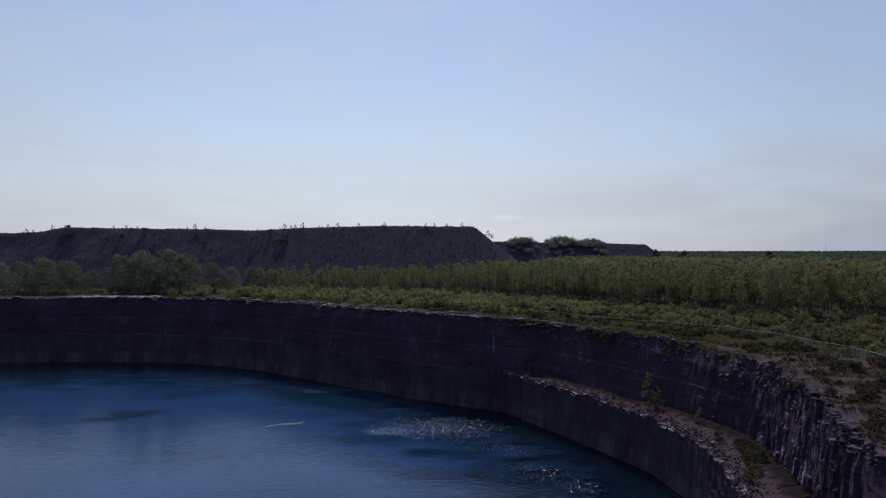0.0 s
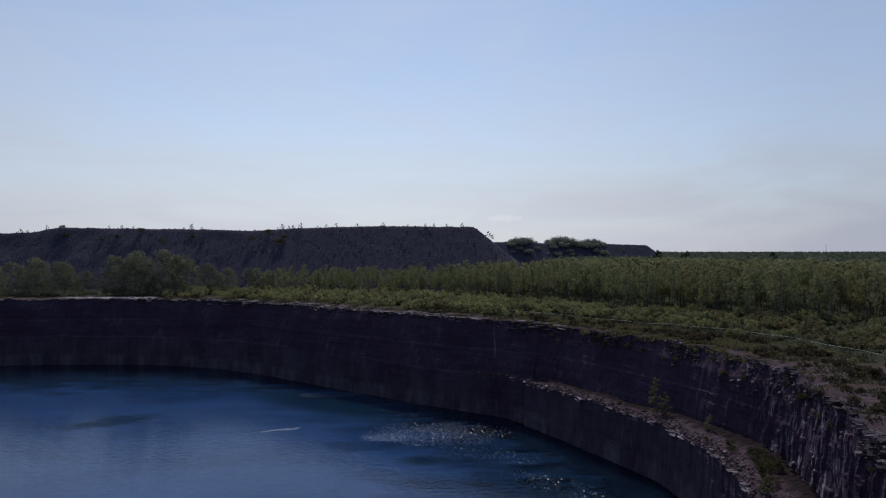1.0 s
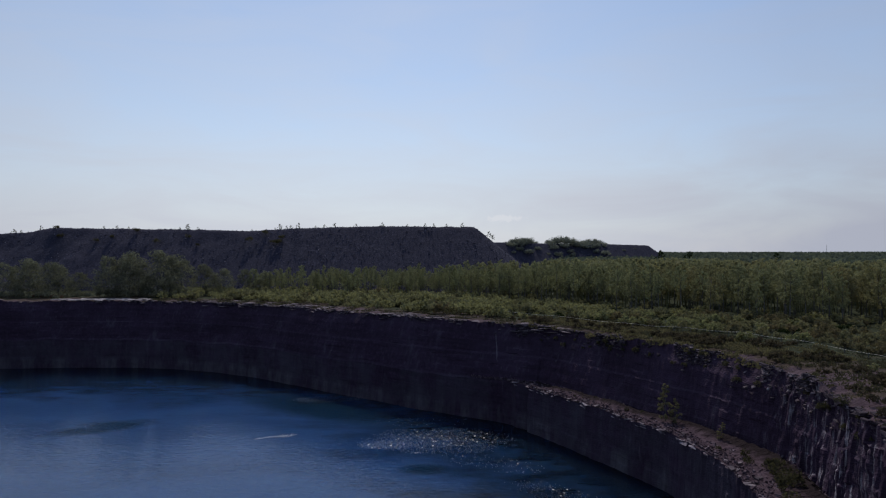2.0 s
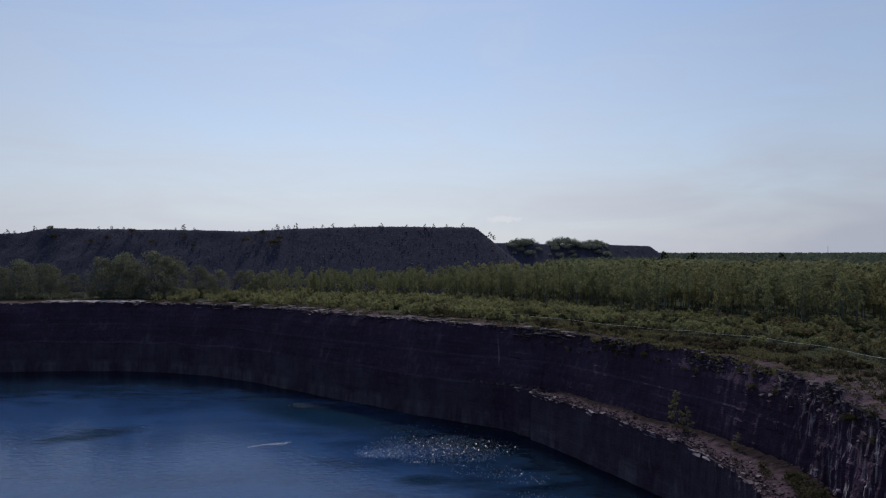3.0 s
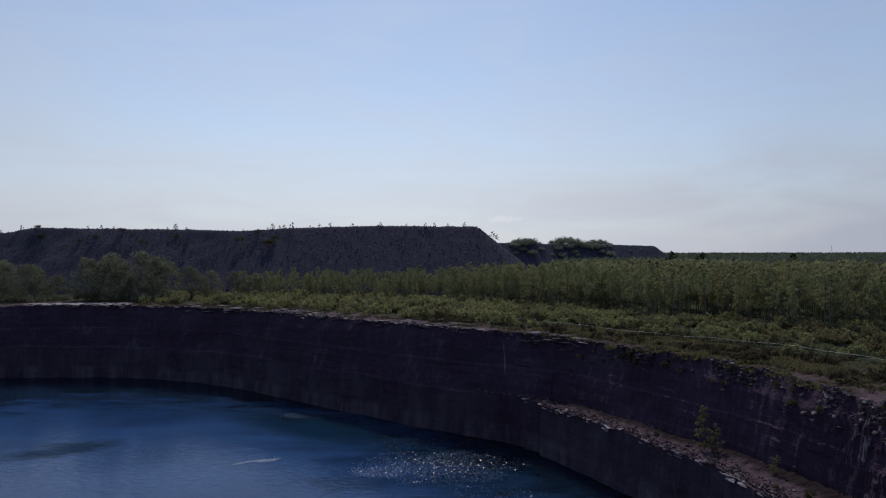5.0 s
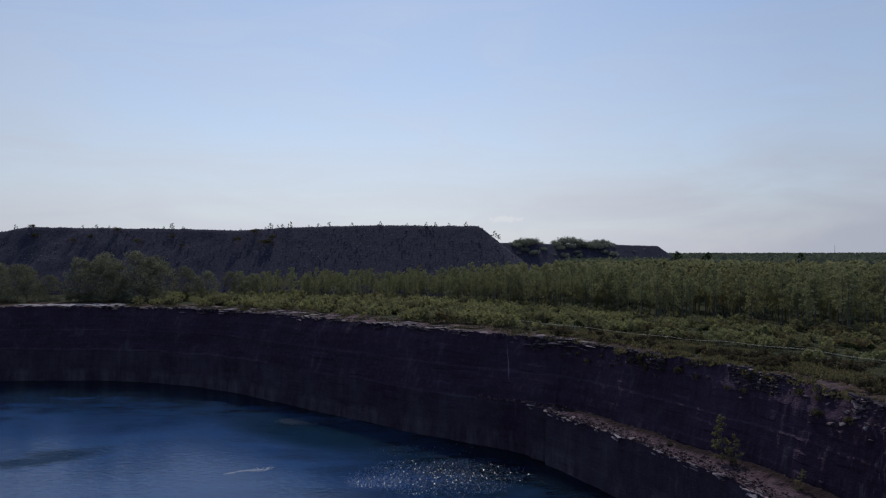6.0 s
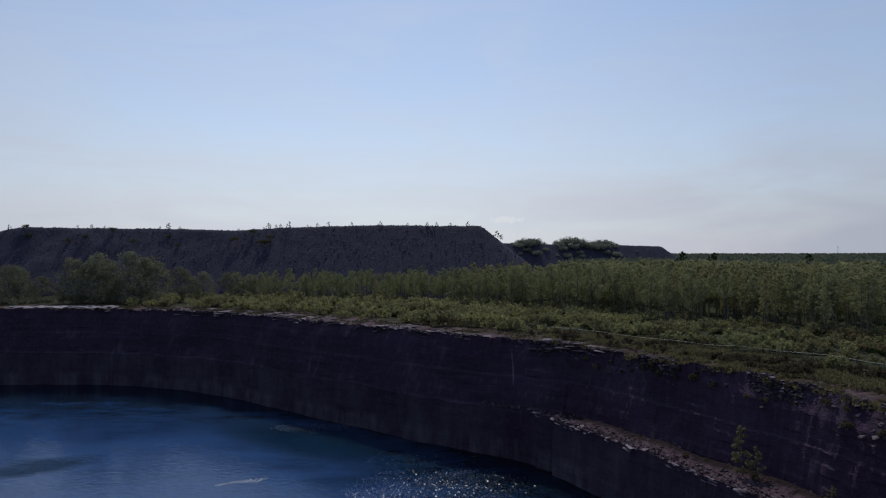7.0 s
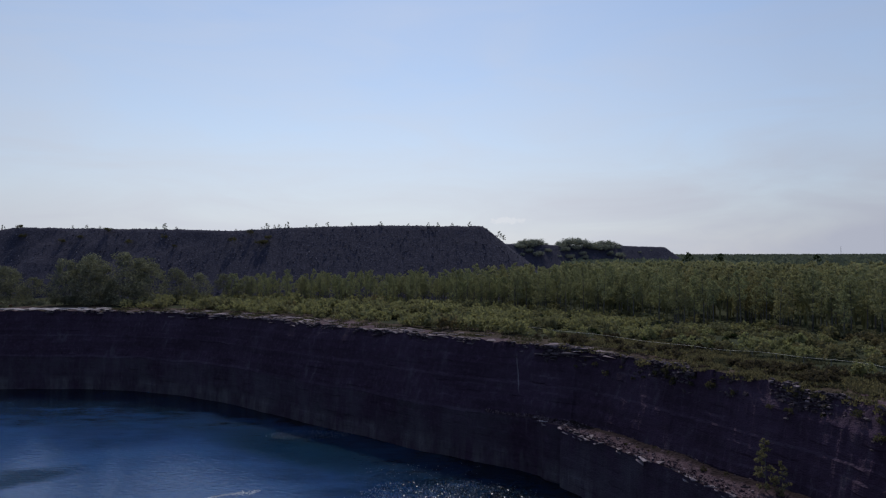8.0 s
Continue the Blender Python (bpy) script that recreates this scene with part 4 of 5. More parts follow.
def plant_rows(rows, kinds, name, material, label, category, group, seed, crown="crown"):
    """Plants of a few kinds at given places: x, y, z, size, kind."""
    rng, first = np.random.RandomState(seed), {}
    for x, y, z, size, k in rows:
        m = pose(x, y, z, 0, 0, rng.uniform(0, 360)) @ Matrix.Diagonal((size, size, size * rng.uniform(0.92, 1.08), 1))
        if k not in first:
            first[k] = plant(name, kinds[k], material, label, category, group, crown)
            first[k].matrix_basis = m
        else:
            copy_thing(first[k], pose(0, 0, 0)).matrix_basis = m


def build_willows():
    kinds = [tree_arrays(300 + k, 14, 5.2, 0.04, 62, 74, 0.25) for k in range(4)]
    g = GROUND_Z - 0.1
    rows = [(-108, 208, g, 1.08, 0), (-100, 211, g, 1.16, 1), (-115, 207, g, 0.95, 2), (-92, 212, g, 1.02, 3), (-85, 215, g, 0.85, 0), (-79, 217, g, 0.68, 1),
            (-134, 206, g, 0.82, 1), (-142, 207, g, 0.9, 2), (-150, 206, g, 0.86, 3), (-159, 208, g, 0.9, 0), (-127, 211, g, 0.66, 3), (-168, 205, g, 0.9, 1),
            (-104, 206, g, 0.8, 3), (-111, 213, g, 1.0, 1), (-147, 213, g, 0.92, 1), (-136, 213, g, 0.85, 0),
            (-72, 219, g, 0.62, 2), (-65, 221, g, 0.58, 3), (-97, 217, g, 1.0, 2)]
    plant_rows(rows, kinds, "willow", MAT_WILLOW, "broad rounded willow with grey-green leaves", "tree", "willows by the rim", 12)
    small = [bush_arrays(320 + k, 3.2, 2.4, 12, 46, 0.22) for k in range(3)]
    rng = np.random.RandomState(17)
    rows = [(x, 199 + rng.uniform(0, 4), g, rng.uniform(0.5, 1.0), rng.randint(3)) for x in np.arange(-160, -118, 3.2)]
    rows += [(x, 203 + rng.uniform(0, 3), g, rng.uniform(0.6, 1.1), rng.randint(3)) for x in np.arange(-117, -86, 2.8)]
    plant_rows(rows, small, "willow_bush", MAT_WILLOW, "low grey-green willow bush below taller trees", "shrub", "willow bushes", 18, "foliage")


build_willows()


def build_red_shrubs():
    kinds = [bush_arrays(340 + k, 1.3, 1.5, 9, 24, 0.2) for k in range(2)]
    rows = [(-137.5, 203.5, GROUND_Z - 0.1, 0.8, 0), (-134.5, 202.5, GROUND_Z - 0.1, 1.0, 1), (-131, 203, GROUND_Z - 0.1, 0.9, 0), (-127.5, 202.5, GROUND_Z - 0.1, 0.7, 1)]
    plant_rows(rows, kinds, "sumac", MAT_RED, "low dark red-leaved shrub beside pale bedrock", "shrub", "red shrubs", 19, "foliage")


build_red_shrubs()


def heap_top(crest, x):
    c = np.array(crest)
    return float(np.interp(x, c[:, 0], c[:, 1])), float(np.interp(x, c[:, 0], c[:, 2]))


def build_heap_plants():
    rng = np.random.RandomState(31)
    saplings = [tree_arrays(400 + k, 3.0, 0.95, 0.12, 13, 16, 0.2) for k in range(3)]
    rows = []
    for x in [-190, -186, -176, -150, -143, -139, -116, -112, -108, -84, -74, -71, -69, -66, -63, -56, -52, -48, -38, -28, -26, -16, -8, -4, 2, 9]:
        y, z = heap_top(PILE_A, x)
        rows.append((x + rng.uniform(-0.5, 0.5), y - 7.5 + rng.uniform(-1, 2), z - 0.3, rng.uniform(0.35, 0.95), rng.randint(3)))
    rows.append((20.5, 262, 42.0, 1.0, 1))
    rows.append((22.0, 263, 41.0, 0.8, 2))
    plant_rows(rows, saplings, "sapling", MAT_WILLOW, "thin young sapling growing on the waste rock", "tree", "saplings on the heap", 32)
    big = [bush_arrays(420 + k, 6.0, 5.5, 34, 36, 0.38) for k in range(3)]
    rows = []
    for x, size in [(52, 0.45), (57, 0.8), (63, 1.0), (69, 0.95), (74, 0.6), (86, 0.75), (92, 1.05), (98, 1.15), (104, 1.0), (109, 0.6), (115, 0.7), (121, 1.0), (127, 0.9), (133, 0.5), (146, 0.3), (158, 0.3)]:
        y, z = heap_top(PILE_B, x)
        rows.append((x, y - 9 + rng.uniform(-2, 2), z - 2.2, size * 1.2, rng.randint(3)))
        d = rng.uniform(2, 6)
        rows.append((x + rng.uniform(-4, 4), y - 12 - d, z - 0.75 * d - 1.5, size * rng.uniform(0.8, 1.15), rng.randint(3)))
        if size > 0.7:
            d = rng.uniform(8, 13)
            rows.append((x + rng.uniform(-4, 4), y - 12 - d, z - 0.75 * d - 1.2, size * rng.uniform(0.5, 0.9), rng.randint(3)))
    plant_rows(rows, big, "heap_tree", MAT_HEAP, "rounded grey-green bushy tree on the waste rock heap", "tree", "trees on the heap", 33, "foliage")
    brush = [bush_arrays(430 + k, 2.6, 2.2, 14, 24, 0.26) for k in range(3)]
    rows = []
    for x in rng.uniform(-185, -62, 14):
        y, z = heap_top(PILE_A, x)
        d = rng.uniform(0, 9)
        rows.append((x, y - 10 - d, z - 0.8 * d - 0.6, rng.uniform(0.4, 1.0), rng.randint(3)))
    plant_rows(rows, brush, "heap_bush", MAT_LEDGE_BUSH, "scraggy grey-green bush on the weathered heap", "shrub", "bushes on the heap", 35, "foliage")
    conifers = [tree_arrays(440 + k, 15, 3.0, 0.35, 26, 18, 0.45) for k in range(2)]
    rows = [(106.6, 290, GROUND_Z, 1.06, 0), (120, 290, GROUND_Z, 1.05, 1), (163, 290, GROUND_Z, 0.98, 0)]
    plant_rows(rows, conifers, "pine", MAT_CONIFER, "dark ragged pine standing above the poplar canopy", "tree", "pines in the wood", 34)


build_heap_plants()


def face_point(strip, x, y, v):
    """A place on a rock face near x, y: v from 0 at its top to 1 at its foot."""
    d = RIM_XY - np.array((x, y))
    i = int((d * d).sum(axis=1).argmin())
    return strip[int(v * (len(strip) - 1)), i], i


def build_bench_plants():
    rng = np.random.RandomState(41)
    trees = [tree_arrays(500 + k, 5.4, 0.85, 0.08, 26, 36, 0.14, 0.5) for k in range(2)]
    plant_rows([(34.5, 97.6, BENCH_Z + 0.1, 1.0, 0), (35.6, 96.2, BENCH_Z + 0.1, 0.72, 1), (38.4, 88.0, BENCH_Z + 0.2, 0.5, 0)], trees, "bench_tree", MAT_DULL, "slim young tree on the rubble bench against the face", "tree", "trees on the bench", 42)
    bushes = [bush_arrays(520 + k, 1.5, 1.3, 10, 22, 0.17) for k in range(4)]
    rows = [(38.6, 81.5, BENCH_Z, 0.7, 0), (39.6, 77.5, BENCH_Z + 0.1, 1.0, 1), (39.2, 75.0, BENCH_Z + 0.1, 1.2, 2), (38.2, 73.0, BENCH_Z, 1.0, 3), (37.2, 70.5, BENCH_Z, 1.1, 0),
            (39.0, 72.0, BENCH_Z + 0.2, 1.1, 1), (36.4, 68.0, BENCH_Z, 0.9, 2), (34.8, 66.0, BENCH_Z, 0.8, 3), (36.5, 84.5, BENCH_Z, 0.45, 1), (37.8, 79.3, BENCH_Z, 0.6, 2)]
    for k in range(20):
        x, y = rng.uniform(20, 44), rng.uniform(56, 128)
        away, i = rim_away(x, y)
        u = rng.uniform(0.5, 2.6)
        p = RIM[i, :2] + INWARD[i] * (RIM[i, 2] + u)
        rows.append((p[0], p[1], bench_line[i], rng.uniform(0.2, 0.5), rng.randint(4)))
    plant_rows(rows, bushes, "bench_bush", MAT_LEDGE_BUSH, "small olive-brown bush rooted in the bench rubble", "shrub", "bushes on the bench", 43, "foliage")
    rows = []
    for k in range(46):
        x, y, v = rng.uniform(20, 46), rng.uniform(52, 132), 0.02 + 0.26 * rng.uniform() ** 1.5
        p, i = face_point(upper, x, y, v)
        rows.append((p[0] + 0.2 * INWARD[i][0], p[1] + 0.2 * INWARD[i][1], p[2] - 0.25, rng.uniform(0.25, 0.75), rng.randint(4)))
    plant_rows(rows, bushes, "ledge_bush", MAT_LEDGE_BUSH, "small olive bush hanging on a rock ledge", "shrub", "bushes on the face", 44, "foliage")


build_bench_plants()


# ---- stones, cable, mast and glitter flecks ----
def block_mesh(name, seed, dims, material, corners=13):
    """An angular broken stone: the hull of a few scattered corners, flattened as quarry stone breaks."""
    rng = np.random.RandomState(seed)
    bm = bmesh.new()
    for k in range(corners):
        p = np.clip(rng.uniform(-0.75, 0.75, 3), -0.5, 0.5) * np.array(dims)
        bm.verts.new(p)
    hull = bmesh.ops.convex_hull(bm, input=bm.verts[:])
    bmesh.ops.delete(bm, geom=list(set(hull["geom_interior"]) | set(hull["geom_unused"])), context="VERTS")
    me = bpy.data.meshes.new(name)
    bm.to_mesh(me)
    bm.free()
    me.materials.append(material)
    return me


def build_bench_stones():
    rng = np.random.RandomState(51)
    # rubble, thickest along the outer lip
    places, sizes = [], []
    while len(places) < 6500:
        i = rng.randint(NR)
        if not (8 < RIM[i, 0] < 46 and RIM[i, 1] > 40):
            continue
        u = 1.0 - 0.98 * rng.uniform() ** 1.5
        off = RIM[i, 2] + RIM[i, 3] * u
        p = RIM[i, :2] + INWARD[i] * off
        places.append((p[0], p[1], bench_line[i] + 0.05 + 0.3 * (1 - u) ** 2))
        sizes.append(0.06 + 0.3 * rng.uniform() ** 5)
    v, q = stones_on(rng, places, sizes)
    tagged(child("rubble", big_mesh("bench_rubble", v, q, MAT_SCREE), bench, "loose pinkish grey rubble"), kind="stuff")
    blocks = [block_mesh("boulder", 600 + k, (1.0, 0.8, 0.6), MAT_STONE) for k in range(6)]
    n = 0
    while n < 60:
        i = rng.randint(NR)
        if not (10 < RIM[i, 0] < 46 and RIM[i, 1] > 44):
            continue
        u = 0.92 + 0.1 * rng.uniform() if n % 3 else rng.uniform(0.15, 0.9)
        p = RIM[i, :2] + INWARD[i] * (RIM[i, 2] + RIM[i, 3] * u)
        s_ = rng.uniform(0.3, 0.9)
        ob = new("boulder", blocks[rng.randint(6)])
        ob.matrix_basis = pose(p[0], p[1], bench_line[i] + 0.12 * s_, *rng.uniform(-15, 15, 2), rng.uniform(0, 360)) @ Matrix.Diagonal((s_ * 1.2, s_, s_ * 0.6, 1))
        tagged(ob, "angular pale grey limestone block lying on the bench", "boulder", "blocks on the bench")
        n += 1
    # broken beds jutting out along the lip, in clusters
    teeth = [block_mesh("lip_stone", 660 + k, (1.5, 0.9, 0.32), MAT_LIP) for k in range(6)]
    n = 0
    while n < 210:
        i = rng.randint(NR)
        if not (14 < RIM[i, 0] < 46 and RIM[i, 1] > 44) or PINCHED[i] or fbm(ARC[i] * 0.22, 3.0, 0.0, 2) < -0.05:
            continue
        s_ = 0.25 + 0.75 * rng.uniform() ** 2
        drop = 0.7 * rng.uniform() ** 2.5
        p = lower[0, i, :2] + INWARD[i] * rng.uniform(-0.5, 0.2)
        ob = child("lip_stone", teeth[rng.randint(6)], bench, "pale broken stone at the lip")
        turn = math.degrees(math.atan2(tangent[i, 1], tangent[i, 0])) + rng.uniform(-30, 30)
        ob.matrix_basis = pose(p[0], p[1], lower[0, i, 2] + 0.1 - drop, *rng.uniform(-10, 10, 2), turn) @ Matrix.Diagonal((s_, s_, s_, 1))
        n += 1


def build_rim_slabs():
    rng = np.random.RandomState(61)
    slabs = [block_mesh("slab", 620 + k, (2.2, 1.2, 0.34), MAT_STONE) for k in range(6)]
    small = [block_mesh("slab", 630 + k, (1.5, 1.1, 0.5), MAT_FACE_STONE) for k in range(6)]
    count = 0
    for i in range(NR):
        x, y = RIM[i, :2]
        if not (x > -150 and y > 42) or rng.uniform() > (0.08 if x > 8 else 0.36) + 0.9 * fbm(x * 0.06, y * 0.06, 17.0, 2) or count >= 290:
            continue
        near = x > 14
        s_ = rng.uniform(0.5, 1.1) * (0.8 if near else 1.0)
        off = rng.uniform(-0.8, 0.35)
        turn = math.degrees(math.atan2(tangent[i, 1], tangent[i, 0])) + rng.uniform(-25, 25)
        p = RIM[i, :2] + INWARD[i] * off
        child_ = child("slab", (small if near else slabs)[rng.randint(6)], wall_upper)
        child_.matrix_basis = pose(p[0], p[1], CREST[i] + rng.uniform(-0.25, 0.1), *rng.uniform(-5, 5, 2), turn) @ Matrix.Diagonal((s_, s_, s_ * rng.uniform(0.7, 1.4), 1))
        count += 1
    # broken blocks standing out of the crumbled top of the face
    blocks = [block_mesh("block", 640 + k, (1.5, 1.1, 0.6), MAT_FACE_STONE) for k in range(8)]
    for n in range(170):
        if n % 3 == 0:
            x, y, v = rng.uniform(32, 46), rng.uniform(46, 90), 0.5 * rng.uniform() ** 1.5
        else:
            x, y, v = rng.uniform(8, 44), rng.uniform(84, 136), 0.28 * rng.uniform() ** 1.4
        p, i = face_point(upper, x, y, v)
        s_ = rng.uniform(0.15, 0.32) if n % 3 == 0 else rng.uniform(0.2, 0.55)
        turn = math.degrees(math.atan2(tangent[i, 1], tangent[i, 0])) + rng.uniform(-40, 40)
        ob = child("block", blocks[rng.randint(8)], wall_upper)
        ob.matrix_basis = pose(*p, *rng.uniform(-35, 35, 2), turn) @ Matrix.Diagonal((s_, s_, s_ * rng.uniform(0.6, 1.5), 1))


def build_crest_rubble():
    """Broken stone caught in the crumbled top of the face, in drifts below the crest."""
    rng = np.random.RandomState(63)
    places, sizes = [], []
    while len(places) < 4200:
        i = rng.randint(NR)
        x, y = RIM[i, :2]
        if not (x > -110 and y > 44):
            continue
        drift = 0.12 + 1.3 * fbm(ARC[i] * 0.1, 7.0, 0.0, 3)
        v = rng.uniform() ** 1.6 * (0.2 if x > 10 else 0.08)
        if rng.uniform() > drift - 1.2 * v:
            continue
        p = upper[int(v * 48), i]
        off = rng.uniform(-0.2, 0.3)
        places.append((p[0] + off * INWARD[i][0], p[1] + off * INWARD[i][1], p[2] + rng.uniform(-0.1, 0.15)))
        sizes.append(0.1 + 0.45 * rng.uniform() ** 4)
    v, q = stones_on(rng, places, sizes)
    v = v.reshape(-1, 8, 3)
    mid = v.mean(axis=1, keepdims=True)
    v = (mid + (v - mid) * np.array((1.3, 1.3, 0.6))).reshape(-1, 3)
    tagged(child("rubble", big_mesh("crest_rubble", v, q, MAT_FRINGE), wall_upper, "broken grey stone along the crest"), kind="stuff")


def build_bed_slabs():
    """Flat pale beds lying open in steps along the far rim."""
    rng = np.random.RandomState(69)
    slabs = [block_mesh("bed_slab", 690 + k, (3.0, 1.3, 0.26), MAT_PALE) for k in range(6)]
    picks = [i for i in range(NR) if -75 < RIM[i, 0] < 26 and RIM[i, 1] > 100]
    n = 0
    while n < 295:
        i = picks[rng.randint(len(picks))]
        if fbm(ARC[i] * 0.07, 11.0, 0.0, 3) < -0.12:
            continue
        off = rng.uniform(-5.0, 0.7)
        z = CREST[i] + 0.05 + rng.uniform(-0.1, 0.1) if off < 0 else CREST[i] - rng.uniform(0.1, 1.3)
        s_ = rng.uniform(0.4, 1.25)
        turn = math.degrees(math.atan2(tangent[i, 1], tangent[i, 0])) + rng.uniform(-14, 14)
        p = RIM[i, :2] + INWARD[i] * off
        child("bed_slab", slabs[rng.randint(6)], ground).matrix_basis = pose(p[0], p[1], z, *rng.uniform(-3, 3, 2), turn) @ Matrix.Diagonal((s_, s_, rng.uniform(0.6, 1.3), 1))
        n += 1


def build_corner_rocks():
    """Pale broken rock lying down the crumbled corner of the face."""
    rng = np.random.RandomState(65)
    blocks = [block_mesh("stone", 650 + k, (1.2, 1.0, 0.55), MAT_STONE) for k in range(6)]
    for n in range(90):
        x, y, v = rng.uniform(36, 47), rng.normal() * 7 + 82, 0.02 + 0.36 * rng.uniform() ** 1.3
        p, i = face_point(upper, x, y, v)
        s_ = rng.uniform(0.2, 0.6)
        ob = child("stone", blocks[rng.randint(6)], wall_upper)
        ob.matrix_basis = pose(p[0] + 0.1 * INWARD[i][0], p[1] + 0.1 * INWARD[i][1], p[2], *rng.uniform(-25, 25, 2), rng.uniform(0, 360)) @ Matrix.Diagonal((s_, s_, s_, 1))


def build_corner_slabs():
    """Flat pale beds broken loose in steps on the shoulder of the corner."""
    rng = np.random.RandomState(67)
    slabs = [block_mesh("slab", 665 + k, (1.9, 1.1, 0.24), MAT_PALE) for k in range(4)]
    for n in range(42):
        y = rng.uniform(74, 93)
        p, i = face_point(upper, 43.5, y, 0.16 * rng.uniform() ** 1.3)
        s_ = rng.uniform(0.2, 0.62)
        turn = math.degrees(math.atan2(tangent[i, 1], tangent[i, 0])) + rng.uniform(-35, 35)
        off = rng.uniform(-0.5, 0.35)
        ob = child("slab", slabs[rng.randint(4)], wall_upper)
        ob.matrix_basis = pose(p[0] + off * INWARD[i][0], p[1] + off * INWARD[i][1], p[2] + rng.uniform(-0.1, 0.12), *rng.uniform(-20, 20, 2), turn) @ Matrix.Diagonal((s_, s_, rng.uniform(0.8, 1.4), 1))


def build_fallen_stones():
    """Two pale stones caught on a ledge of the dark face."""
    stones = [block_mesh("stone", 670 + k, (0.4, 0.3, 0.26), MAT_LEDGE) for k in range(2)]
    for me, y, turn in zip(stones, (85.2, 84.4), (20, 75)):
        p, i = face_point(upper, 43.5, y, 0.25)
        child("stone", me, wall_upper, "pale stone caught on a ledge").matrix_basis = pose(p[0] + 0.25 * INWARD[i][0], p[1] + 0.25 * INWARD[i][1], p[2] + 0.05, 8, -6, turn)


def build_ledge():
    """Bare pale bedrock lying open beside the willows."""
    rng = np.random.RandomState(71)
    root = tagged(new("bedrock_ledge"), "flat pale bare bedrock exposed on the quarry rim", "bedrock")
    slabs = [block_mesh("bedrock_slab", 680 + k, (4.2, 2.4, 0.3), MAT_LEDGE) for k in range(5)]
    for k in range(46):
        x = rng.uniform(-124, -92)
        y = 192.2 + rng.uniform(0, 1) * (5.5 - 2.2 * abs(x + 104) / 16)
        s_ = rng.uniform(0.5, 1.1)
        child("slab", slabs[rng.randint(5)], root).matrix_basis = pose(x, y, GROUND_Z + rng.uniform(-0.02, 0.14), *rng.uniform(-2, 2, 2), rng.uniform(-20, 20)) @ Matrix.Diagonal((s_, s_, 1, 1))


def build_cable():
    pts = [tuple(p) for p in CABLE]
    cu = bpy.data.curves.new("cable", "CURVE")
    cu.dimensions, cu.bevel_depth, cu.bevel_resolution, cu.resolution_u = "3D", 0.018, 2, 10
    sp = cu.splines.new("NURBS")
    fine = []
    for (x0, y0), (x1, y1) in zip(pts[:-1], pts[1:]):
        for u in (0, 0.25, 0.5, 0.75):
            fine.append((x0 + (x1 - x0) * u, y0 + (y1 - y0) * u))
    sp.points.add(len(fine) - 1)
    for k, (x, y) in enumerate(fine):
        sp.points[k].co = (x + 0.09 * math.sin(k * 1.7), y + 0.09 * math.cos(k * 2.3), GROUND_Z + 0.75 + 0.1 * math.sin(k * 0.9), 1)
    sp.use_endpoint_u, sp.order_u = True, 4
    cu.materials.append(MAT_CABLE)
    root = tagged(new("cable_fence"), "pale sagging cable on low posts guarding the quarry edge", "fence")
    cable = new("cable", cu)
    dg = bpy.context.evaluated_depsgraph_get()
    me = bpy.data.meshes.new_from_object(cable.evaluated_get(dg))
    bpy.data.objects.remove(cable)
    child("cable", me, root)
    post = block_mesh("post", 700, (0.1, 0.1, 1.3), MAT_BARK, 20)
    for k in range(0, len(fine), 2):
        x, y = fine[k]
        child("post", post, root).matrix_basis = pose(x + 0.09 * math.sin(k * 1.7), y + 0.09 * math.cos(k * 2.3), GROUND_Z + 0.25)


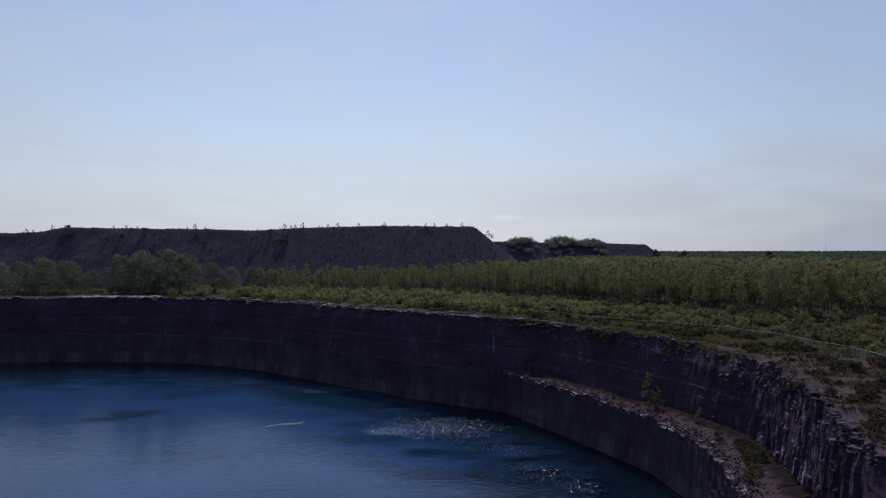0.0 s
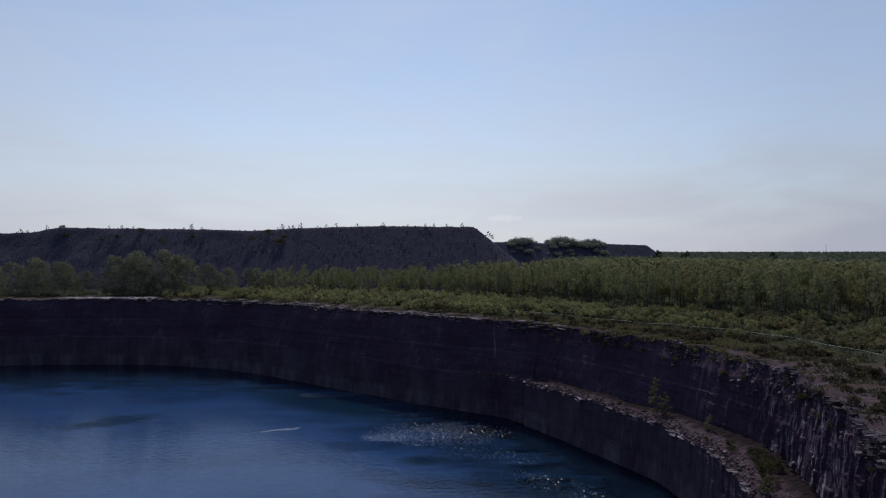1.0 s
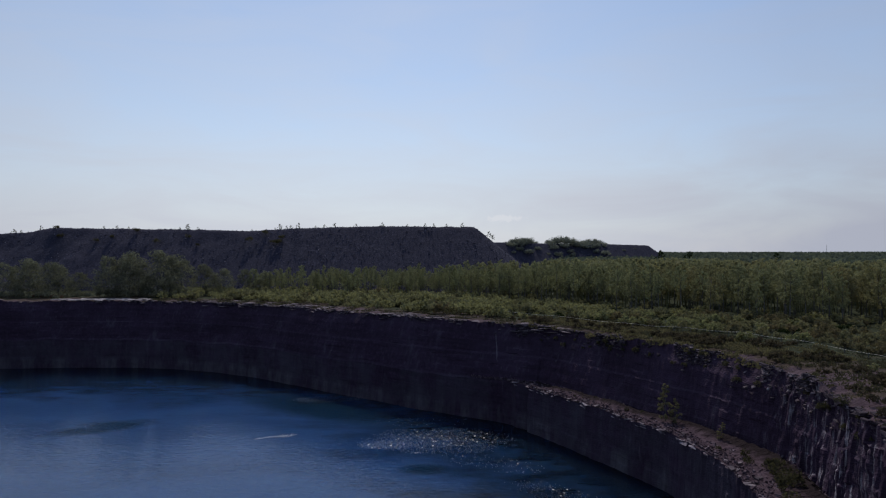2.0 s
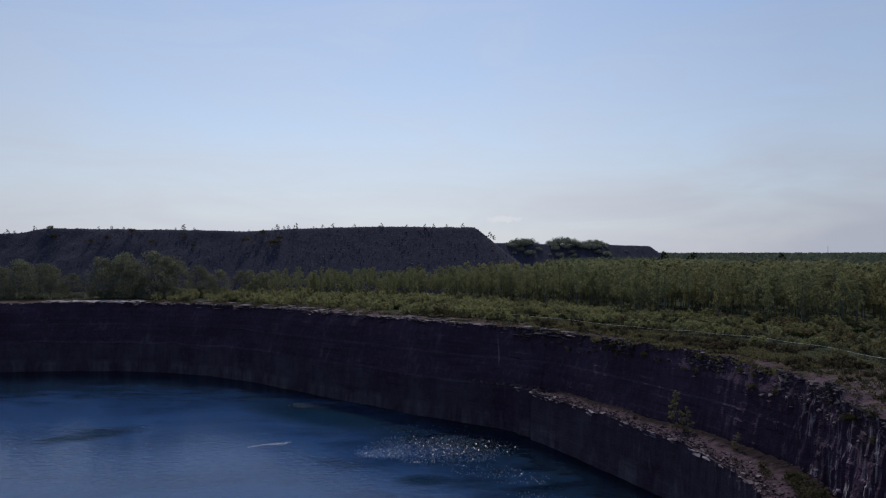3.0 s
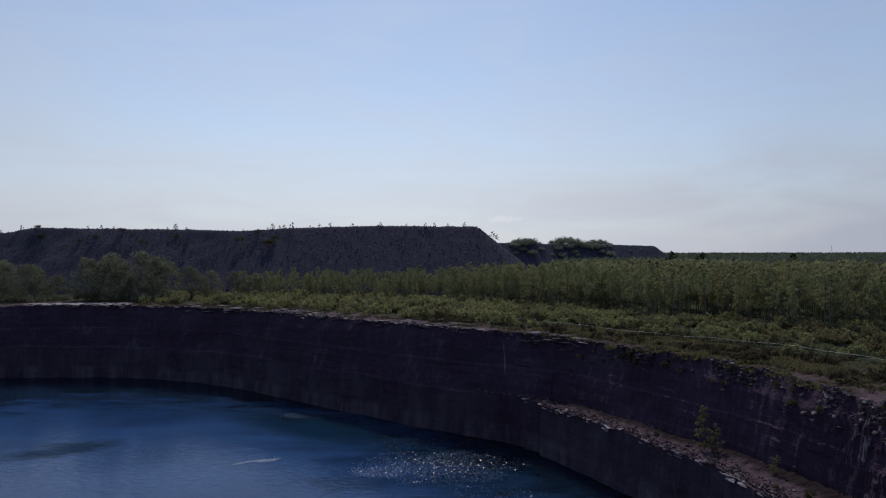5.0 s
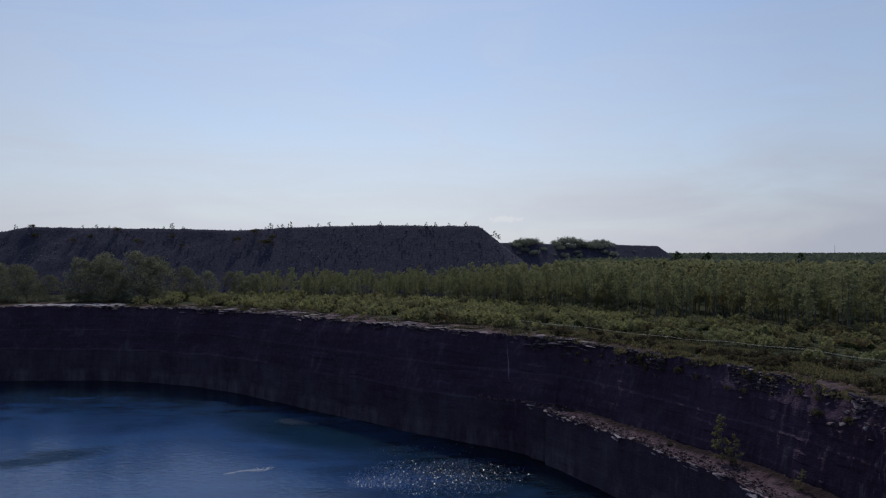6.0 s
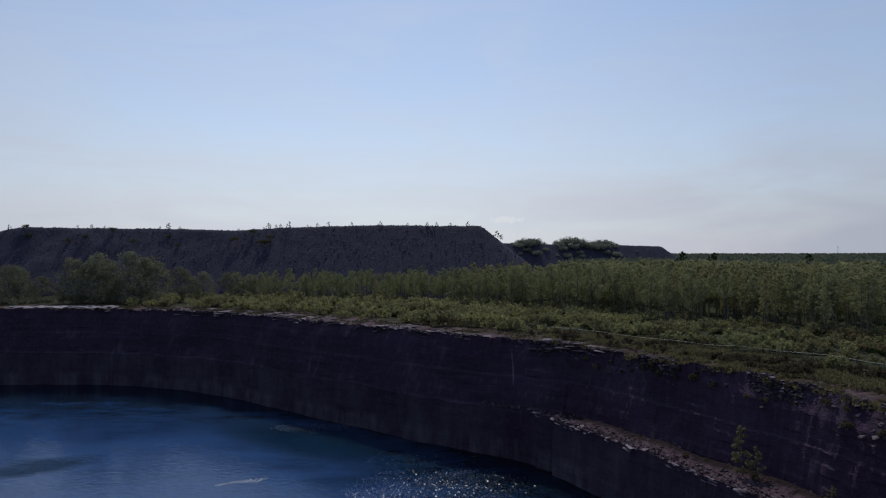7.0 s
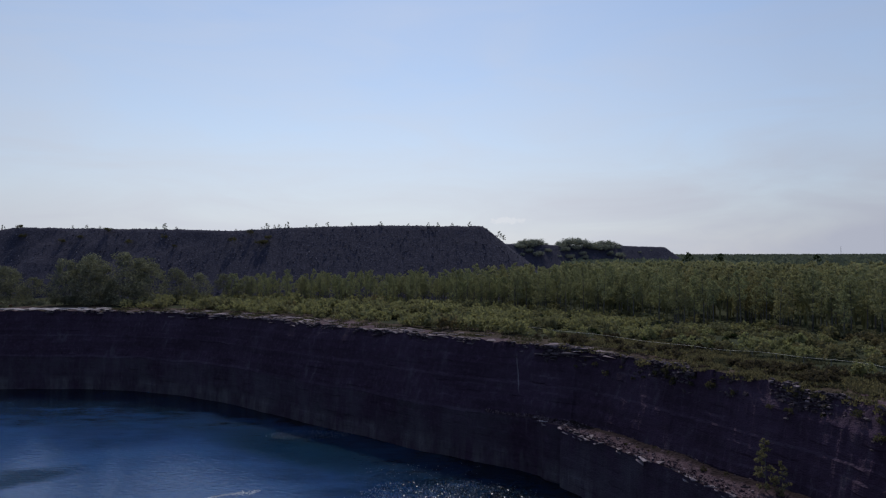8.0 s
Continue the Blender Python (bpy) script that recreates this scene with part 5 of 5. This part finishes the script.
def build_mast():
    root = tagged(new("radio_mast"), "thin grey lattice radio mast on the horizon", "mast")
    base = Vector((790, 1200, GROUND_Z + plain_rise(1300)))
    root.location = base
    top = 52.0 - base.z
    for k in range(3):
        a = 2 * math.pi * k / 3
        c, s_ = math.cos(a), math.sin(a)
        v, q = tube([(0.9 * c, 0.9 * s_, 0), (0.6 * c, 0.6 * s_, top * 0.6), (0.3 * c, 0.3 * s_, top)], [0.13, 0.11, 0.08], 5)
        child("leg", big_mesh("leg", v, q, MAT_MAST), root)
    for k in range(10):
        z = top * (k + 0.5) / 10
        r = 0.9 - 0.6 * z / top
        bm = bmesh.new()
        for a in range(3):
            p, q_ = [Vector((r * math.cos(t), r * math.sin(t), z + 0.4 * e)) for e, t in ((0, 2 * math.pi * a / 3), (1, 2 * math.pi * (a + 1) / 3))]
            bmesh.ops.create_cone(bm, cap_ends=True, segments=4, radius1=0.05, radius2=0.05, depth=(q_ - p).length,
                                  matrix=Matrix.Translation((p + q_) / 2) @ (q_ - p).to_track_quat("Z", "Y").to_matrix().to_4x4())
        me = bpy.data.meshes.new("brace")
        bm.to_mesh(me)
        bm.free()
        me.materials.append(MAT_MAST)
        child("brace", me, root)


def build_glitter_streak():
    # pale flecks laid on the water in place of sun glitter
    rng = np.random.RandomState(81)
    n = 520
    u = rng.uniform(0, 1, n)
    x = -35.5 + 6.5 * u + rng.normal(size=n) * 0.25
    y = 117.4 + 2.9 * u + 0.4 * np.sin(u * 5) + rng.normal(size=n) * (0.1 + 0.35 * u)
    c = np.stack([x, y, np.full(n, 0.012)], axis=1)
    a = rng.uniform(0, 6.28, n)
    r = rng.uniform(0.04, 0.14, (n, 1))
    p = np.stack([np.cos(a), np.sin(a), 0 * a], axis=1) * r
    w = np.stack([-np.sin(a), np.cos(a), 0 * a], axis=1) * r * 0.6
    v = np.stack([c - p, c + w, c + p, c - w], axis=1).reshape(-1, 3)
    tagged(new("glitter_streak", big_mesh("glitter_streak", v, np.arange(4 * n).reshape(n, 4), MAT_GLITTER)), "thin streak of pale flecks painting sun glitter on the lake", "foam", kind="stuff")


build_cable()
build_mast()
build_glitter_streak()
build_ledge()
build_bench_stones()
build_rim_slabs()
build_fallen_stones()
build_corner_slabs()
build_corner_rocks()
build_crest_rubble()
build_bed_slabs()
